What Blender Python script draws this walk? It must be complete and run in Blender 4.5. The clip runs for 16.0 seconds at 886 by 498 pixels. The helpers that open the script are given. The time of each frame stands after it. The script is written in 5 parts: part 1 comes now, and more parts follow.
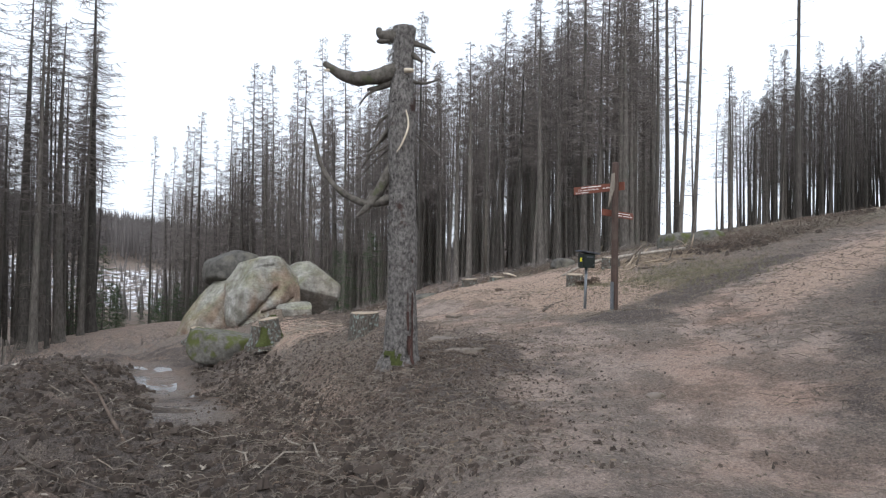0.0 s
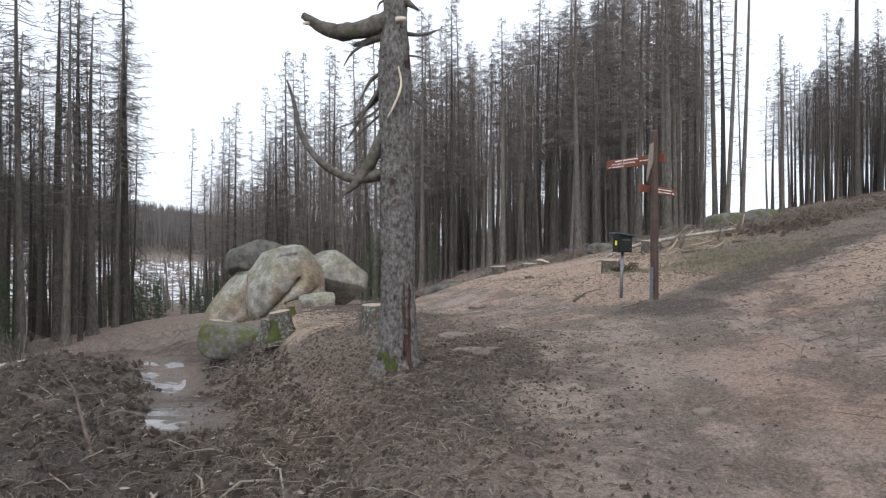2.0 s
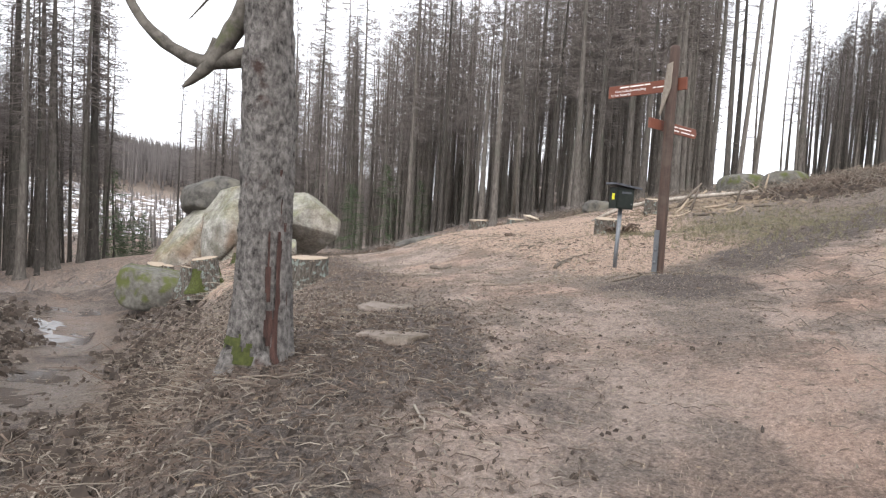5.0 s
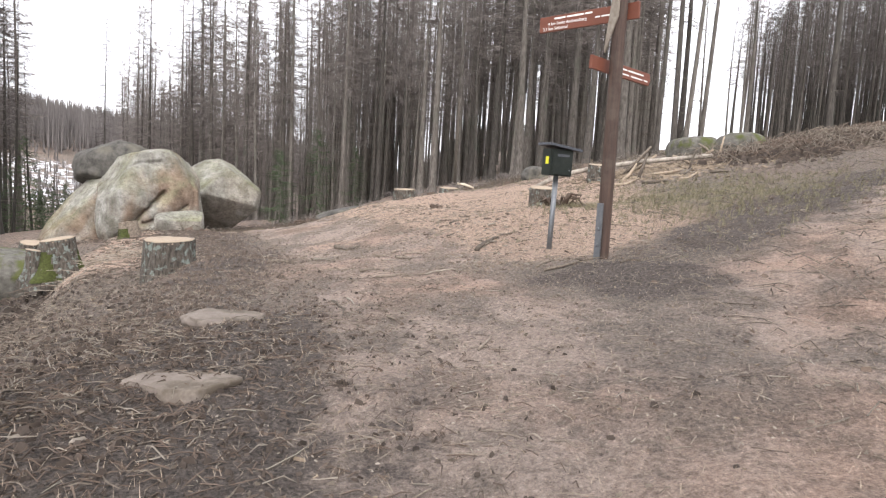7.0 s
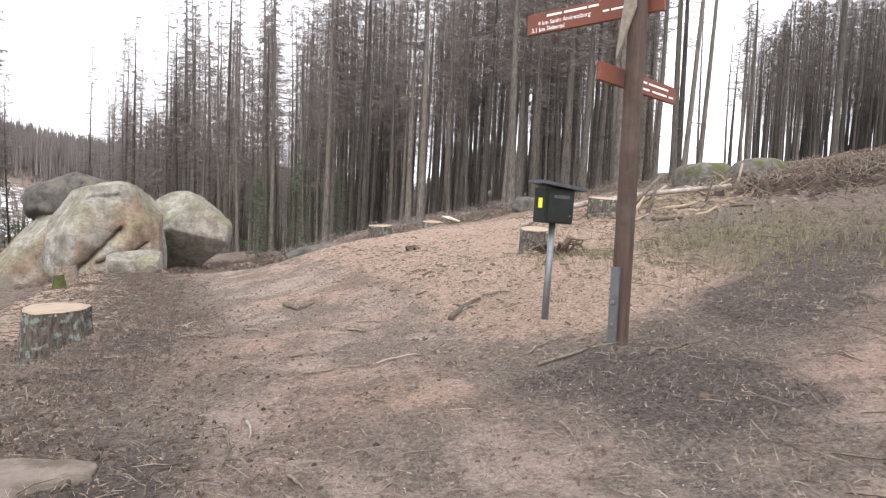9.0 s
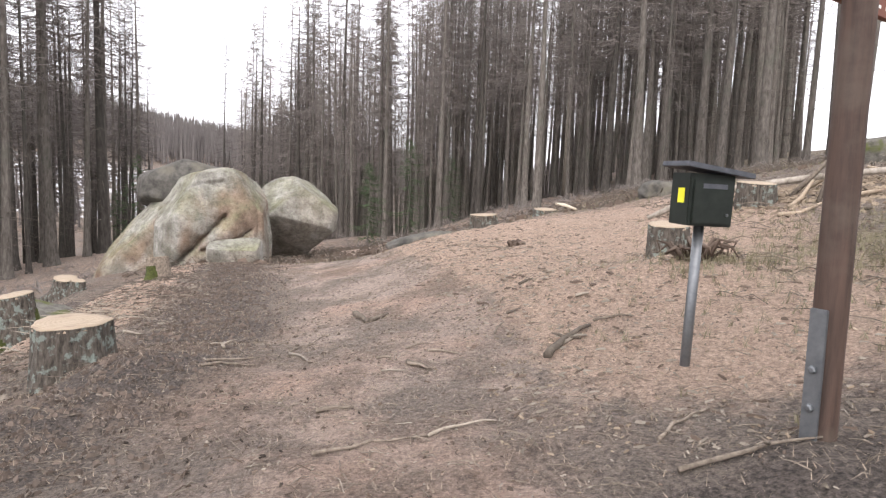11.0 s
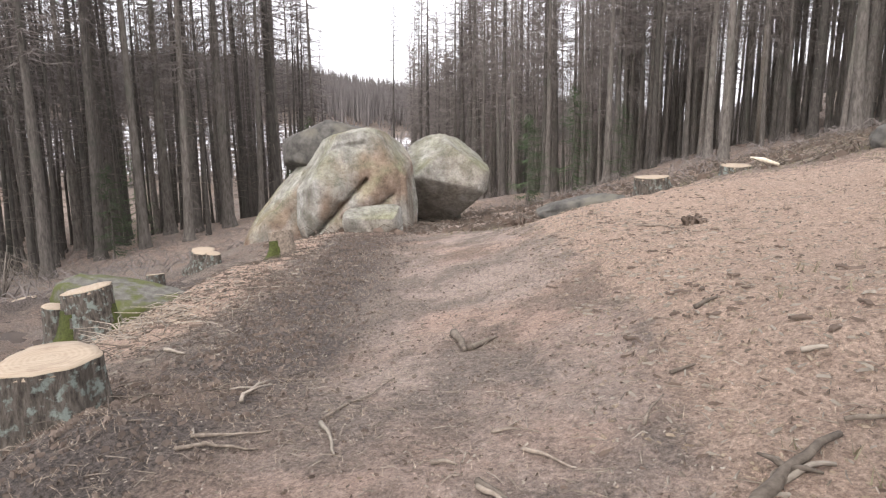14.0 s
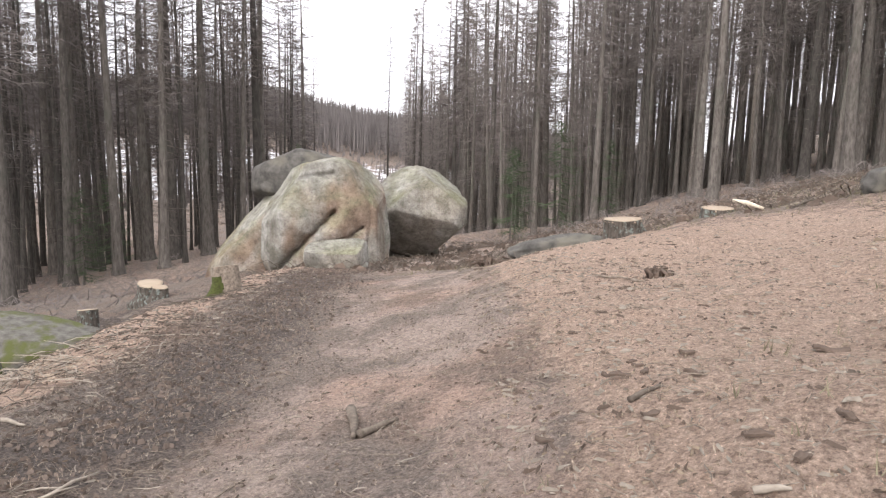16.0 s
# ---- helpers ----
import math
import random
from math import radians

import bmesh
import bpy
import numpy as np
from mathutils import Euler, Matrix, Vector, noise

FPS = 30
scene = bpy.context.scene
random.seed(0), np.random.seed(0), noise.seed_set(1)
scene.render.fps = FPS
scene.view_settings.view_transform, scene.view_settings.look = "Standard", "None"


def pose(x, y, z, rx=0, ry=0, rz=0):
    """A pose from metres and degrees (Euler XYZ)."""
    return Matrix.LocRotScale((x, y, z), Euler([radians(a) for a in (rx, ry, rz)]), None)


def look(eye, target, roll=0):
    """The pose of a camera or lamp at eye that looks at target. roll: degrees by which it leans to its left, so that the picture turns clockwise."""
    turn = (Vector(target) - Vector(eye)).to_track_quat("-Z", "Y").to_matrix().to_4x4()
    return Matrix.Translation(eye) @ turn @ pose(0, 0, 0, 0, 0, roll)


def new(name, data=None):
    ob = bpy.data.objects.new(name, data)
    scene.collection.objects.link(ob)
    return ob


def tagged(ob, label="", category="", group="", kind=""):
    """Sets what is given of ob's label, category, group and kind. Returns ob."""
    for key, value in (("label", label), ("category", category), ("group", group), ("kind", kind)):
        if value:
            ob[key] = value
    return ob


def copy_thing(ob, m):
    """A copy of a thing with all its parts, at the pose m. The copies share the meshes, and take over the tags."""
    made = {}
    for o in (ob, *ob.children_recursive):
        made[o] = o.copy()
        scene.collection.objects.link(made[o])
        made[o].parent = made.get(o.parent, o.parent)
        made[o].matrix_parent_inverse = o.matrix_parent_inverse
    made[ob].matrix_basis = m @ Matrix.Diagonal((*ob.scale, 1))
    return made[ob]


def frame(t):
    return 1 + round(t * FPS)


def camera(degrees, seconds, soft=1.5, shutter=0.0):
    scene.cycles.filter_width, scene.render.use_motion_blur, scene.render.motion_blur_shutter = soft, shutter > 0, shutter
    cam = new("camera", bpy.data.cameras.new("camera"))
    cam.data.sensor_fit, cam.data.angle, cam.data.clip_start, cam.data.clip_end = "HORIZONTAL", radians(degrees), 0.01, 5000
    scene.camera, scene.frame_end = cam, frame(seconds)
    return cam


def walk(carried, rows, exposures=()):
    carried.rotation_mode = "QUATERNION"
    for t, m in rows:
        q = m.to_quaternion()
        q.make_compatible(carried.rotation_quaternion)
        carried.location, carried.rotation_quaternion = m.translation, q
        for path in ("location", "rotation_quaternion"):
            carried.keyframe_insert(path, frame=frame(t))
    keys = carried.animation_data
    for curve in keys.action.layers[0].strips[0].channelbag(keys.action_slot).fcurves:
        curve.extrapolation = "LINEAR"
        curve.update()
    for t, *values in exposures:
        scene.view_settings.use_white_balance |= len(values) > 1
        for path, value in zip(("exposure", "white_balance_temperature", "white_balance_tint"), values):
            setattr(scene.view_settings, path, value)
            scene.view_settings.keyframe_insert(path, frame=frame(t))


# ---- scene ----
cam = camera(66.7, 16.0, soft=1.25)
PATH = [
    (0, (0.386, 0.067, 1.486), (0.318, 2.466, 1.544), 0.8),
    (0.5, (0.487, 0.370, 1.489), (0.385, 2.765, 1.591), -0.1),
    (1, (0.533, 0.739, 1.474), (0.409, 3.133, 1.594), 0.1),
    (1.5, (0.646, 1.132, 1.453), (0.505, 3.527, 1.523), 0.1),
    (2, (0.774, 1.499, 1.464), (0.563, 3.889, 1.477), -0.0),
    (2.5, (0.860, 1.925, 1.466), (0.604, 4.306, 1.301), -0.1),
    (3, (1.015, 2.315, 1.482), (0.698, 4.692, 1.408), 0.2),
    (3.5, (1.171, 2.762, 1.426), (0.754, 5.126, 1.435), 1.3),
    (4, (1.238, 3.223, 1.400), (0.871, 5.594, 1.381), 2.7),
    (4.5, (1.312, 3.814, 1.379), (0.986, 6.179, 1.134), 3.1),
    (5, (1.309, 4.316, 1.366), (1.104, 6.703, 1.213), 3.3),
    (5.2, (1.340, 4.513, 1.346), (1.216, 6.905, 1.183), 3.2),
    (7.3, (1.810, 6.724, 1.421), (1.806, 9.110, 1.162), 3.1),
    (7.5, (1.804, 6.926, 1.438), (1.813, 9.316, 1.206), 3.1),
    (8, (1.870, 7.376, 1.452), (1.900, 9.766, 1.238), 2.8),
    (8.2, (1.909, 7.558, 1.495), (1.933, 9.952, 1.325), 2.6),
    (10.3, (2.192, 9.474, 1.680), (2.014, 11.858, 1.475), 3.0),
    (10.5, (2.201, 9.638, 1.688), (1.952, 12.016, 1.470), 2.6),
    (11, (2.218, 10.033, 1.692), (1.789, 12.382, 1.442), 2.0),
    (11.5, (2.171, 10.394, 1.724), (1.510, 12.683, 1.432), 2.0),
    (12, (2.116, 10.757, 1.752), (1.327, 13.000, 1.423), 2.6),
    (12.5, (2.170, 11.182, 1.758), (1.390, 13.423, 1.404), 2.8),
    (13, (2.137, 11.550, 1.752), (1.282, 13.759, 1.369), 2.0),
    (13.5, (2.093, 11.951, 1.764), (1.170, 14.120, 1.320), 0.7),
    (14, (2.084, 12.302, 1.782), (1.085, 14.442, 1.355), -0.4),
    (14.5, (2.057, 12.677, 1.736), (0.893, 14.736, 1.333), -0.7),
    (15, (2.081, 12.992, 1.756), (0.866, 15.019, 1.330), -0.5),
    (15.5, (2.172, 13.262, 1.804), (1.038, 15.343, 1.426), 0.2),
    (16, (2.254, 13.406, 1.801), (1.261, 15.568, 1.482), 1.1),
]
walk(cam, [(t, look(eye, target, roll)) for t, eye, target, roll in PATH],
     [(0, 0.22, 6050, 10), (2, 0.24, 6100, 10), (3, 0.52, 6200, 10), (3.5, 0.6, 6250, 10), (4, 0.66, 6300, 11), (5, 0.88, 6450, 12), (8, 1.0, 6550, 14), (12, 1.0, 6600, 15), (16, 1.0, 6600, 15)])

# ---- overcast daylight ----
world = bpy.data.worlds.new("overcast_sky")
scene.world = world
world.use_nodes = True
wn, wl = world.node_tree.nodes, world.node_tree.links
sky = wn.new("ShaderNodeTexSky")
sky.sky_type, sky.sun_disc = "NISHITA", False
sky.sun_elevation, sky.sun_rotation = radians(38), radians(200)
sky.air_density, sky.dust_density, sky.ozone_density = 1.0, 4.0, 1.0
grey = wn.new("ShaderNodeHueSaturation")
grey.inputs["Saturation"].default_value = 0.3
wl.new(sky.outputs[0], grey.inputs["Color"])
# the even white cloud deck over the blue
cloud = wn.new("ShaderNodeMix")
cloud.data_type = "RGBA"
cloud.inputs[0].default_value = 0.72
cloud.inputs[7].default_value = (8.6, 8.9, 9.3, 1)
wl.new(grey.outputs[0], cloud.inputs[6])
wl.new(cloud.outputs[2], wn["Background"].inputs["Color"])
wn["Background"].inputs["Strength"].default_value = 0.15
sun = new("sun", bpy.data.lights.new("sun", "SUN"))
sun.data.energy, sun.data.angle, sun.data.color = 0.9, radians(25), (1.0, 0.97, 0.93)
sun.matrix_world = look((0, 0, 60), (-20, 52, 0))


# ---- helpers of this scene ----
def rnd(a, b):
    return random.uniform(a, b)


def mesh_of(name, verts, faces, material, smooth=True):
    me = bpy.data.meshes.new(name)
    me.from_pydata([tuple(v) for v in verts], [], faces)
    me.materials.append(material)
    if smooth:
        me.polygons.foreach_set("use_smooth", [True] * len(me.polygons))
    me.update()
    return me


def part(name, source, material, parent, label=""):
    """Links a bmesh, or a finished mesh, as one mesh object under a thing or part."""
    if isinstance(source, bmesh.types.BMesh):
        me = bpy.data.meshes.new(name)
        source.to_mesh(me)
        source.free()
        me.materials.append(material)
    else:
        me = source
    ob = new(name, me)
    ob.parent = parent
    return tagged(ob, label)


def thing(name, m, label, category, group="", kind=""):
    ob = new(name)
    ob.empty_display_size = 0.1
    ob.matrix_world = m
    return tagged(ob, label, category, group, kind)


class Soup:
    """Gathers tubes, blades and chips as plain vertices and faces."""

    def __init__(self):
        self.v, self.f = [], []

    def tube(self, points, radii, sides=6, caps=True, rough=0.0):
        points = [Vector(p) for p in points]
        base = len(self.v)
        side = None
        for i, p in enumerate(points):
            d = (points[min(i + 1, len(points) - 1)] - points[max(i - 1, 0)]).normalized()
            if side is None:
                side = d.orthogonal().normalized()
            side = (side - d * side.dot(d)).normalized()
            other = d.cross(side)
            for k in range(sides):
                a = 2 * math.pi * k / sides
                r = radii[i] * (1 + rough * noise.noise(Vector((p.x * 9 + k * 3.1, p.y * 9, p.z * 6 + k))))
                self.v.append(p + side * (r * math.cos(a)) + other * (r * math.sin(a)))
        for i in range(len(points) - 1):
            for k in range(sides):
                a, b = base + i * sides + k, base + i * sides + (k + 1) % sides
                self.f.append((a, b, b + sides, a + sides))
        if caps:
            self.f.append(tuple(base + k for k in reversed(range(sides))))
            end = base + (len(points) - 1) * sides
            self.f.append(tuple(end + k for k in range(sides)))

    def blade(self, a, b, width, across):
        """A thin three-cornered sliver from a to b."""
        i = len(self.v)
        w = across.normalized() * (width / 2)
        self.v += [a - w, a + w, b]
        self.f.append((i, i + 1, i + 2))

    def chip(self, p, m, size):
        """A small four-sided splinter with thickness."""
        i = len(self.v)
        x, y, z = size
        for q in ((-x, -y, -z), (x, -y * 0.6, -z), (x * 0.8, y, -z), (-x * 0.9, y * 0.7, -z), (-x * 0.6, 0, z), (x * 0.7, 0, z)):
            self.v.append(Vector(p) + m @ Vector(q))
        for f in ((0, 3, 2, 1), (0, 1, 5, 4), (1, 2, 5), (2, 3, 4, 5), (3, 0, 4)):
            self.f.append(tuple(i + k for k in f))

    def mesh(self, name, material, smooth=True):
        return mesh_of(name, self.v, self.f, material, smooth)


# ---- materials ----
def node_material(name, rough=0.9, metal=0.0):
    m = bpy.data.materials.new(name)
    m.use_nodes = True
    n, l = m.node_tree.nodes, m.node_tree.links
    b = n["Principled BSDF"]
    b.inputs["Roughness"].default_value, b.inputs["Metallic"].default_value = rough, metal
    b.inputs["Specular IOR Level"].default_value = 0.3
    return m, n, l, b


def ramp(n, l, value, stops):
    r = n.new("ShaderNodeValToRGB")
    r.color_ramp.elements[0].position, r.color_ramp.elements[0].color = stops[0][0], (*stops[0][1], 1)
    r.color_ramp.elements[1].position, r.color_ramp.elements[1].color = stops[-1][0], (*stops[-1][1], 1)
    for p, c in stops[1:-1]:
        e = r.color_ramp.elements.new(p)
        e.color = (*c, 1)
    l.new(value, r.inputs[0])
    return r.outputs[0]


def noise_tex(n, l, scale, detail=6, rough=0.6, stretch=(1, 1, 1), coords="Object"):
    tc = n.new("ShaderNodeTexCoord")
    mp = n.new("ShaderNodeMapping")
    mp.inputs["Scale"].default_value = stretch
    l.new(tc.outputs[coords], mp.inputs[0])
    t = n.new("ShaderNodeTexNoise")
    t.inputs["Scale"].default_value, t.inputs["Detail"].default_value, t.inputs["Roughness"].default_value = scale, detail, rough
    l.new(mp.outputs[0], t.inputs["Vector"])
    return t.outputs["Fac"]


def mix(n, l, fac, a, b, mode="MIX"):
    x = n.new("ShaderNodeMix")
    x.data_type, x.blend_type = "RGBA", mode
    for s, v in (("Factor", fac), ("A", a), ("B", b)):
        sock = [i for i in x.inputs if i.name == s and (i.type == "RGBA" if s != "Factor" else i.type == "VALUE")][0]
        if isinstance(v, (int, float)):
            sock.default_value = v
        elif isinstance(v, tuple):
            sock.default_value = (*v, 1)
        else:
            l.new(v, sock)
    return [o for o in x.outputs if o.type == "RGBA"][0]


def bump(n, l, b, height, strength=0.5, distance=0.02):
    k = n.new("ShaderNodeBump")
    k.inputs["Strength"].default_value, k.inputs["Distance"].default_value = strength, distance
    l.new(height, k.inputs["Height"])
    l.new(k.outputs[0], b.inputs["Normal"])


def plain(name, dark, light, scale, rough=0.85, stretch=(1, 1, 1), relief=0.4, depth=0.01, metal=0.0, blotch=None, vary=0.0):
    """Two-tone surface with grain, optional larger blotches and a shade that differs from object to object."""
    m, n, l, b = node_material(name, rough, metal)
    fine = noise_tex(n, l, scale, 8, 0.65, stretch)
    c = ramp(n, l, fine, ((0.3, dark), (0.7, light)))
    if blotch:
        colour, size, lo, hi = blotch
        mask = ramp(n, l, noise_tex(n, l, size, 5, 0.6), ((lo, (0, 0, 0)), (hi, (1, 1, 1))))
        c = mix(n, l, mask, c, colour)
    if vary:
        info = n.new("ShaderNodeObjectInfo")
        v = ramp(n, l, info.outputs["Random"], ((0.0, (1 - vary,) * 3), (1.0, (1 + vary,) * 3)))
        c = mix(n, l, 1.0, c, v, "MULTIPLY")
    l.new(c, b.inputs["Base Color"])
    bump(n, l, b, fine, relief, depth)
    return m


BARK = plain("spruce_bark", (0.045, 0.039, 0.034), (0.15, 0.134, 0.118), 5, 0.95, (3, 3, 0.6), 0.7, 0.02, blotch=((0.076, 0.0784, 0.0624), 0.7, 0.5, 0.75), vary=0.45)
DEAD_WOOD = plain("dead_branch_wood", (0.06, 0.051, 0.042), (0.15, 0.13, 0.108), 20, 0.9, vary=0.3)
# dry grey-brown, its tone also lifted to carry haze among the farther trees
NEEDLES = plain("dry_needles", (0.1, 0.086, 0.079), (0.2, 0.176, 0.163), 3, 0.95, relief=0.0, vary=0.35)
GREEN_NEEDLES = plain("green_needles", (0.03, 0.05, 0.025), (0.075, 0.1, 0.05), 3, 0.9, relief=0.0, vary=0.3)
SNAG_BARK = plain("snag_bark", (0.02, 0.017, 0.0155), (0.27, 0.25, 0.232), 24, 0.95, (1.0, 1.0, 0.7), 1.0, 0.05, blotch=((0.055, 0.034, 0.028), 2.4, 0.6, 0.66))
SNAG_WOOD = plain("snag_branch_wood", (0.035, 0.03, 0.025), (0.15, 0.135, 0.115), 14, 0.9, blotch=((0.06, 0.068, 0.026), 3.0, 0.6, 0.72))
STRIPPED_WOOD = plain("stripped_red_brown_wood", (0.022, 0.013, 0.011), (0.1, 0.052, 0.042), 14, 0.9, (2, 2, 0.4), 0.9, 0.03)
PALE_WOOD = plain("peeled_pale_wood", (0.42, 0.35, 0.26), (0.68, 0.6, 0.48), 16, 0.8, (1, 1, 0.4))


def cut_wood():
    """Sawn end grain: rings round the heart, saw marks, a paler rim."""
    m, n, l, b = node_material("fresh_cut_wood", 0.8)
    tc = n.new("ShaderNodeTexCoord")
    w = n.new("ShaderNodeTexWave")
    w.wave_type, w.rings_direction = "RINGS", "Z"
    w.inputs["Scale"].default_value, w.inputs["Distortion"].default_value, w.inputs["Detail"].default_value = 9.0, 6.0, 5.0
    l.new(tc.outputs["Object"], w.inputs["Vector"])
    rings = ramp(n, l, w.outputs["Fac"], ((0.0, (0.26, 0.195, 0.135)), (1.0, (0.31, 0.245, 0.18))))
    saw = noise_tex(n, l, 6, 6, 0.7, (6, 0.6, 1))
    c = mix(n, l, ramp(n, l, saw, ((0.4, (0, 0, 0)), (0.65, (.8,.8,.8)))), rings, (0.35, 0.295, 0.225))
    c = mix(n, l, ramp(n, l, noise_tex(n, l, 3, 5, 0.6), ((0.55, (0, 0, 0)), (0.7, (.7,.7,.7)))), c, (0.154, 0.105, 0.0735))
    l.new(c, b.inputs["Base Color"])
    bump(n, l, b, saw, 0.5, 0.01)
    return m


CUT_WOOD = cut_wood()
STUMP_BARK = plain("stump_bark", (0.022, 0.018, 0.015), (0.16, 0.138, 0.115), 22, 0.95, (1.5, 1.5, 0.4), 1.0, 0.04, blotch=((0.2, 0.23, 0.205), 13, 0.53, 0.62))
MOSS = plain("moss", (0.0276, 0.0335, 0.0104), (0.0735, 0.0825, 0.0237), 30, 1.0, relief=0.8)
PALE_LOG = plain("pale_log_bark", (0.16, 0.135, 0.11), (0.42, 0.375, 0.32), 14, 0.9, (1, 1, 0.5), blotch=((0.1, 0.085, 0.065), 3.0, 0.52, 0.66))
POST_WOOD = plain("brown_stained_post", (0.0324, 0.0216, 0.0173), (0.09, 0.0562, 0.0432), 9, 0.7, (3, 3, 0.25), blotch=((0.0936, 0.072, 0.0576), 2.5, 0.5, 0.7))
SIGN_PAINT = plain("red_brown_sign_paint", (0.132, 0.0433, 0.0259), (0.174, 0.0612, 0.0376), 5, 0.6, relief=0.1)
WHITE_PAINT = plain("white_lettering", (0.78, 0.76, 0.72), (0.84, 0.82, 0.78), 5, 0.6, relief=0.0)
STEEL = plain("galvanised_steel", (0.132, 0.141, 0.15), (0.202, 0.211, 0.22), 22, 0.42, metal=0.7, relief=0.1)
BLACK_PAINT = plain("black_green_box_paint", (0.008, 0.011, 0.009), (0.02, 0.026, 0.021), 8, 0.5, relief=0.1)
ROOF_FELT = plain("grey_roof_sheet", (0.05, 0.055, 0.065), (0.1, 0.105, 0.12), 12, 0.6, relief=0.2)
YELLOW = plain("yellow_sticker", (0.72, 0.68, 0.03), (0.8, 0.76, 0.06), 5, 0.6, relief=0.0)
SOIL_STICK = plain("muddy_stick_bark", (0.063, 0.049, 0.0385), (0.21, 0.175, 0.14), 22, 0.95, vary=0.4)
PALE_STICK = plain("bleached_stick", (0.173, 0.144, 0.113), (0.288, 0.254, 0.211), 22, 0.9, vary=0.25)
CHIPS = plain("wood_chips", (0.102, 0.072, 0.051), (0.3, 0.24, 0.174), 4, 0.9, relief=0.0)
DARK_DEBRIS = plain("dark_bark_debris", (0.05, 0.037, 0.029), (0.15, 0.11, 0.085), 4, 0.95, relief=0.0)
# bare twigs, with the haze across the valley put into a paler base colour
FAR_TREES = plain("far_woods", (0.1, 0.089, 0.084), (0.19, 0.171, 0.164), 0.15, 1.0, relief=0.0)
SOIL_CLOD = plain("dark_soil_clods", (0.035, 0.028, 0.023), (0.125, 0.096, 0.078), 6, 0.95, relief=0.4, vary=0.4)
STRAW = plain("dry_straw", (0.2, 0.15, 0.11), (0.4, 0.33, 0.255), 30, 0.9, relief=0.0)
PALE_STONE = plain("pale_path_stone", (0.115, 0.093, 0.078), (0.235, 0.198, 0.168), 9, 0.9, relief=0.6, blotch=((0.09, 0.072, 0.054), 5, 0.45, 0.62))
WATER = plain("muddy_water", (0.045, 0.036, 0.03), (0.085, 0.068, 0.058), 3, 0.12, relief=0.15, depth=0.01)


def rock_material(name="sandstone", stain=0.8):
    """Smooth weathered sandstone: pale grey, orange-brown stains, olive film on what faces the sky."""
    m, n, l, b = node_material(name, 0.92)
    grain = noise_tex(n, l, 30, 10, 0.72)
    soft = noise_tex(n, l, 2.6, 10, 0.66)
    c = ramp(n, l, soft, ((0.34, (0.17, 0.16, 0.137)), (0.5, (0.275, 0.264, 0.236)), (0.66, (0.42, 0.408, 0.378))))
    rust = ramp(n, l, noise_tex(n, l, 0.55, 6, 0.52, (1.3, 1.0, 0.7)), ((0.46, (0, 0, 0)), (0.6, (stain,) * 3)))
    c = mix(n, l, rust, c, ramp(n, l, soft, ((0.36, (0.15, 0.088, 0.058)), (0.64, (0.27, 0.172, 0.12)))))
    geo = n.new("ShaderNodeNewGeometry")
    sep = n.new("ShaderNodeSeparateXYZ")
    l.new(geo.outputs["Normal"], sep.inputs[0])
    film = ramp(n, l, noise_tex(n, l, 0.9, 8, 0.6), ((0.38, (0.15, 0.15, 0.15)), (0.62, (1, 1, 1))))
    up = ramp(n, l, sep.outputs["Z"], ((0.1, (0.12, 0.12, 0.12)), (0.7, (0.85, 0.85, 0.85))))
    c = mix(n, l, mix(n, l, 1.0, film, up, "MULTIPLY"), c, ramp(n, l, soft, ((0.36, (0.118, 0.116, 0.062)), (0.64, (0.238, 0.238, 0.145)))))
    streaks = ramp(n, l, noise_tex(n, l, 1.1, 9, 0.68, (1.8, 1.8, 0.4)), ((0.54, (0, 0, 0)), (0.72, (0.6, 0.6, 0.6))))
    c = mix(n, l, streaks, c, (0.105, 0.094, 0.07))
    specks = ramp(n, l, noise_tex(n, l, 11, 8, 0.75), ((0.34, (0.62, 0.62, 0.6)), (0.48, (1, 1, 1)), (0.66, (1.15, 1.15, 1.13))))
    c = mix(n, l, 1.0, c, specks, "MULTIPLY")
    c = mix(n, l, 1.0, c, ramp(n, l, grain, ((0.36, (0.78, 0.78, 0.78)), (0.64, (1.16, 1.16, 1.16)))), "MULTIPLY")
    l.new(c, b.inputs["Base Color"])
    add = n.new("ShaderNodeMath")
    add.operation = "ADD"
    l.new(grain, add.inputs[0])
    l.new(soft, add.inputs[1])
    bump(n, l, b, add.outputs[0], 0.9, 0.05)
    return m


ROCK = rock_material()
PALE_ROCK = rock_material("pale_sandstone", 0.25)
DARK_ROCK = plain("weathered_cap_rock", (0.04, 0.0375, 0.034), (0.12, 0.113, 0.1), 5, 0.95, relief=0.6, depth=0.03, blotch=((0.13, 0.12, 0.095), 1.2, 0.5, 0.65))
MOSSY_ROCK = plain("mossy_rock", (0.055, 0.05, 0.043), (0.155, 0.147, 0.127), 9, 0.95, relief=0.8, depth=0.03, blotch=((0.07, 0.077, 0.024), 2.6, 0.48, 0.6))


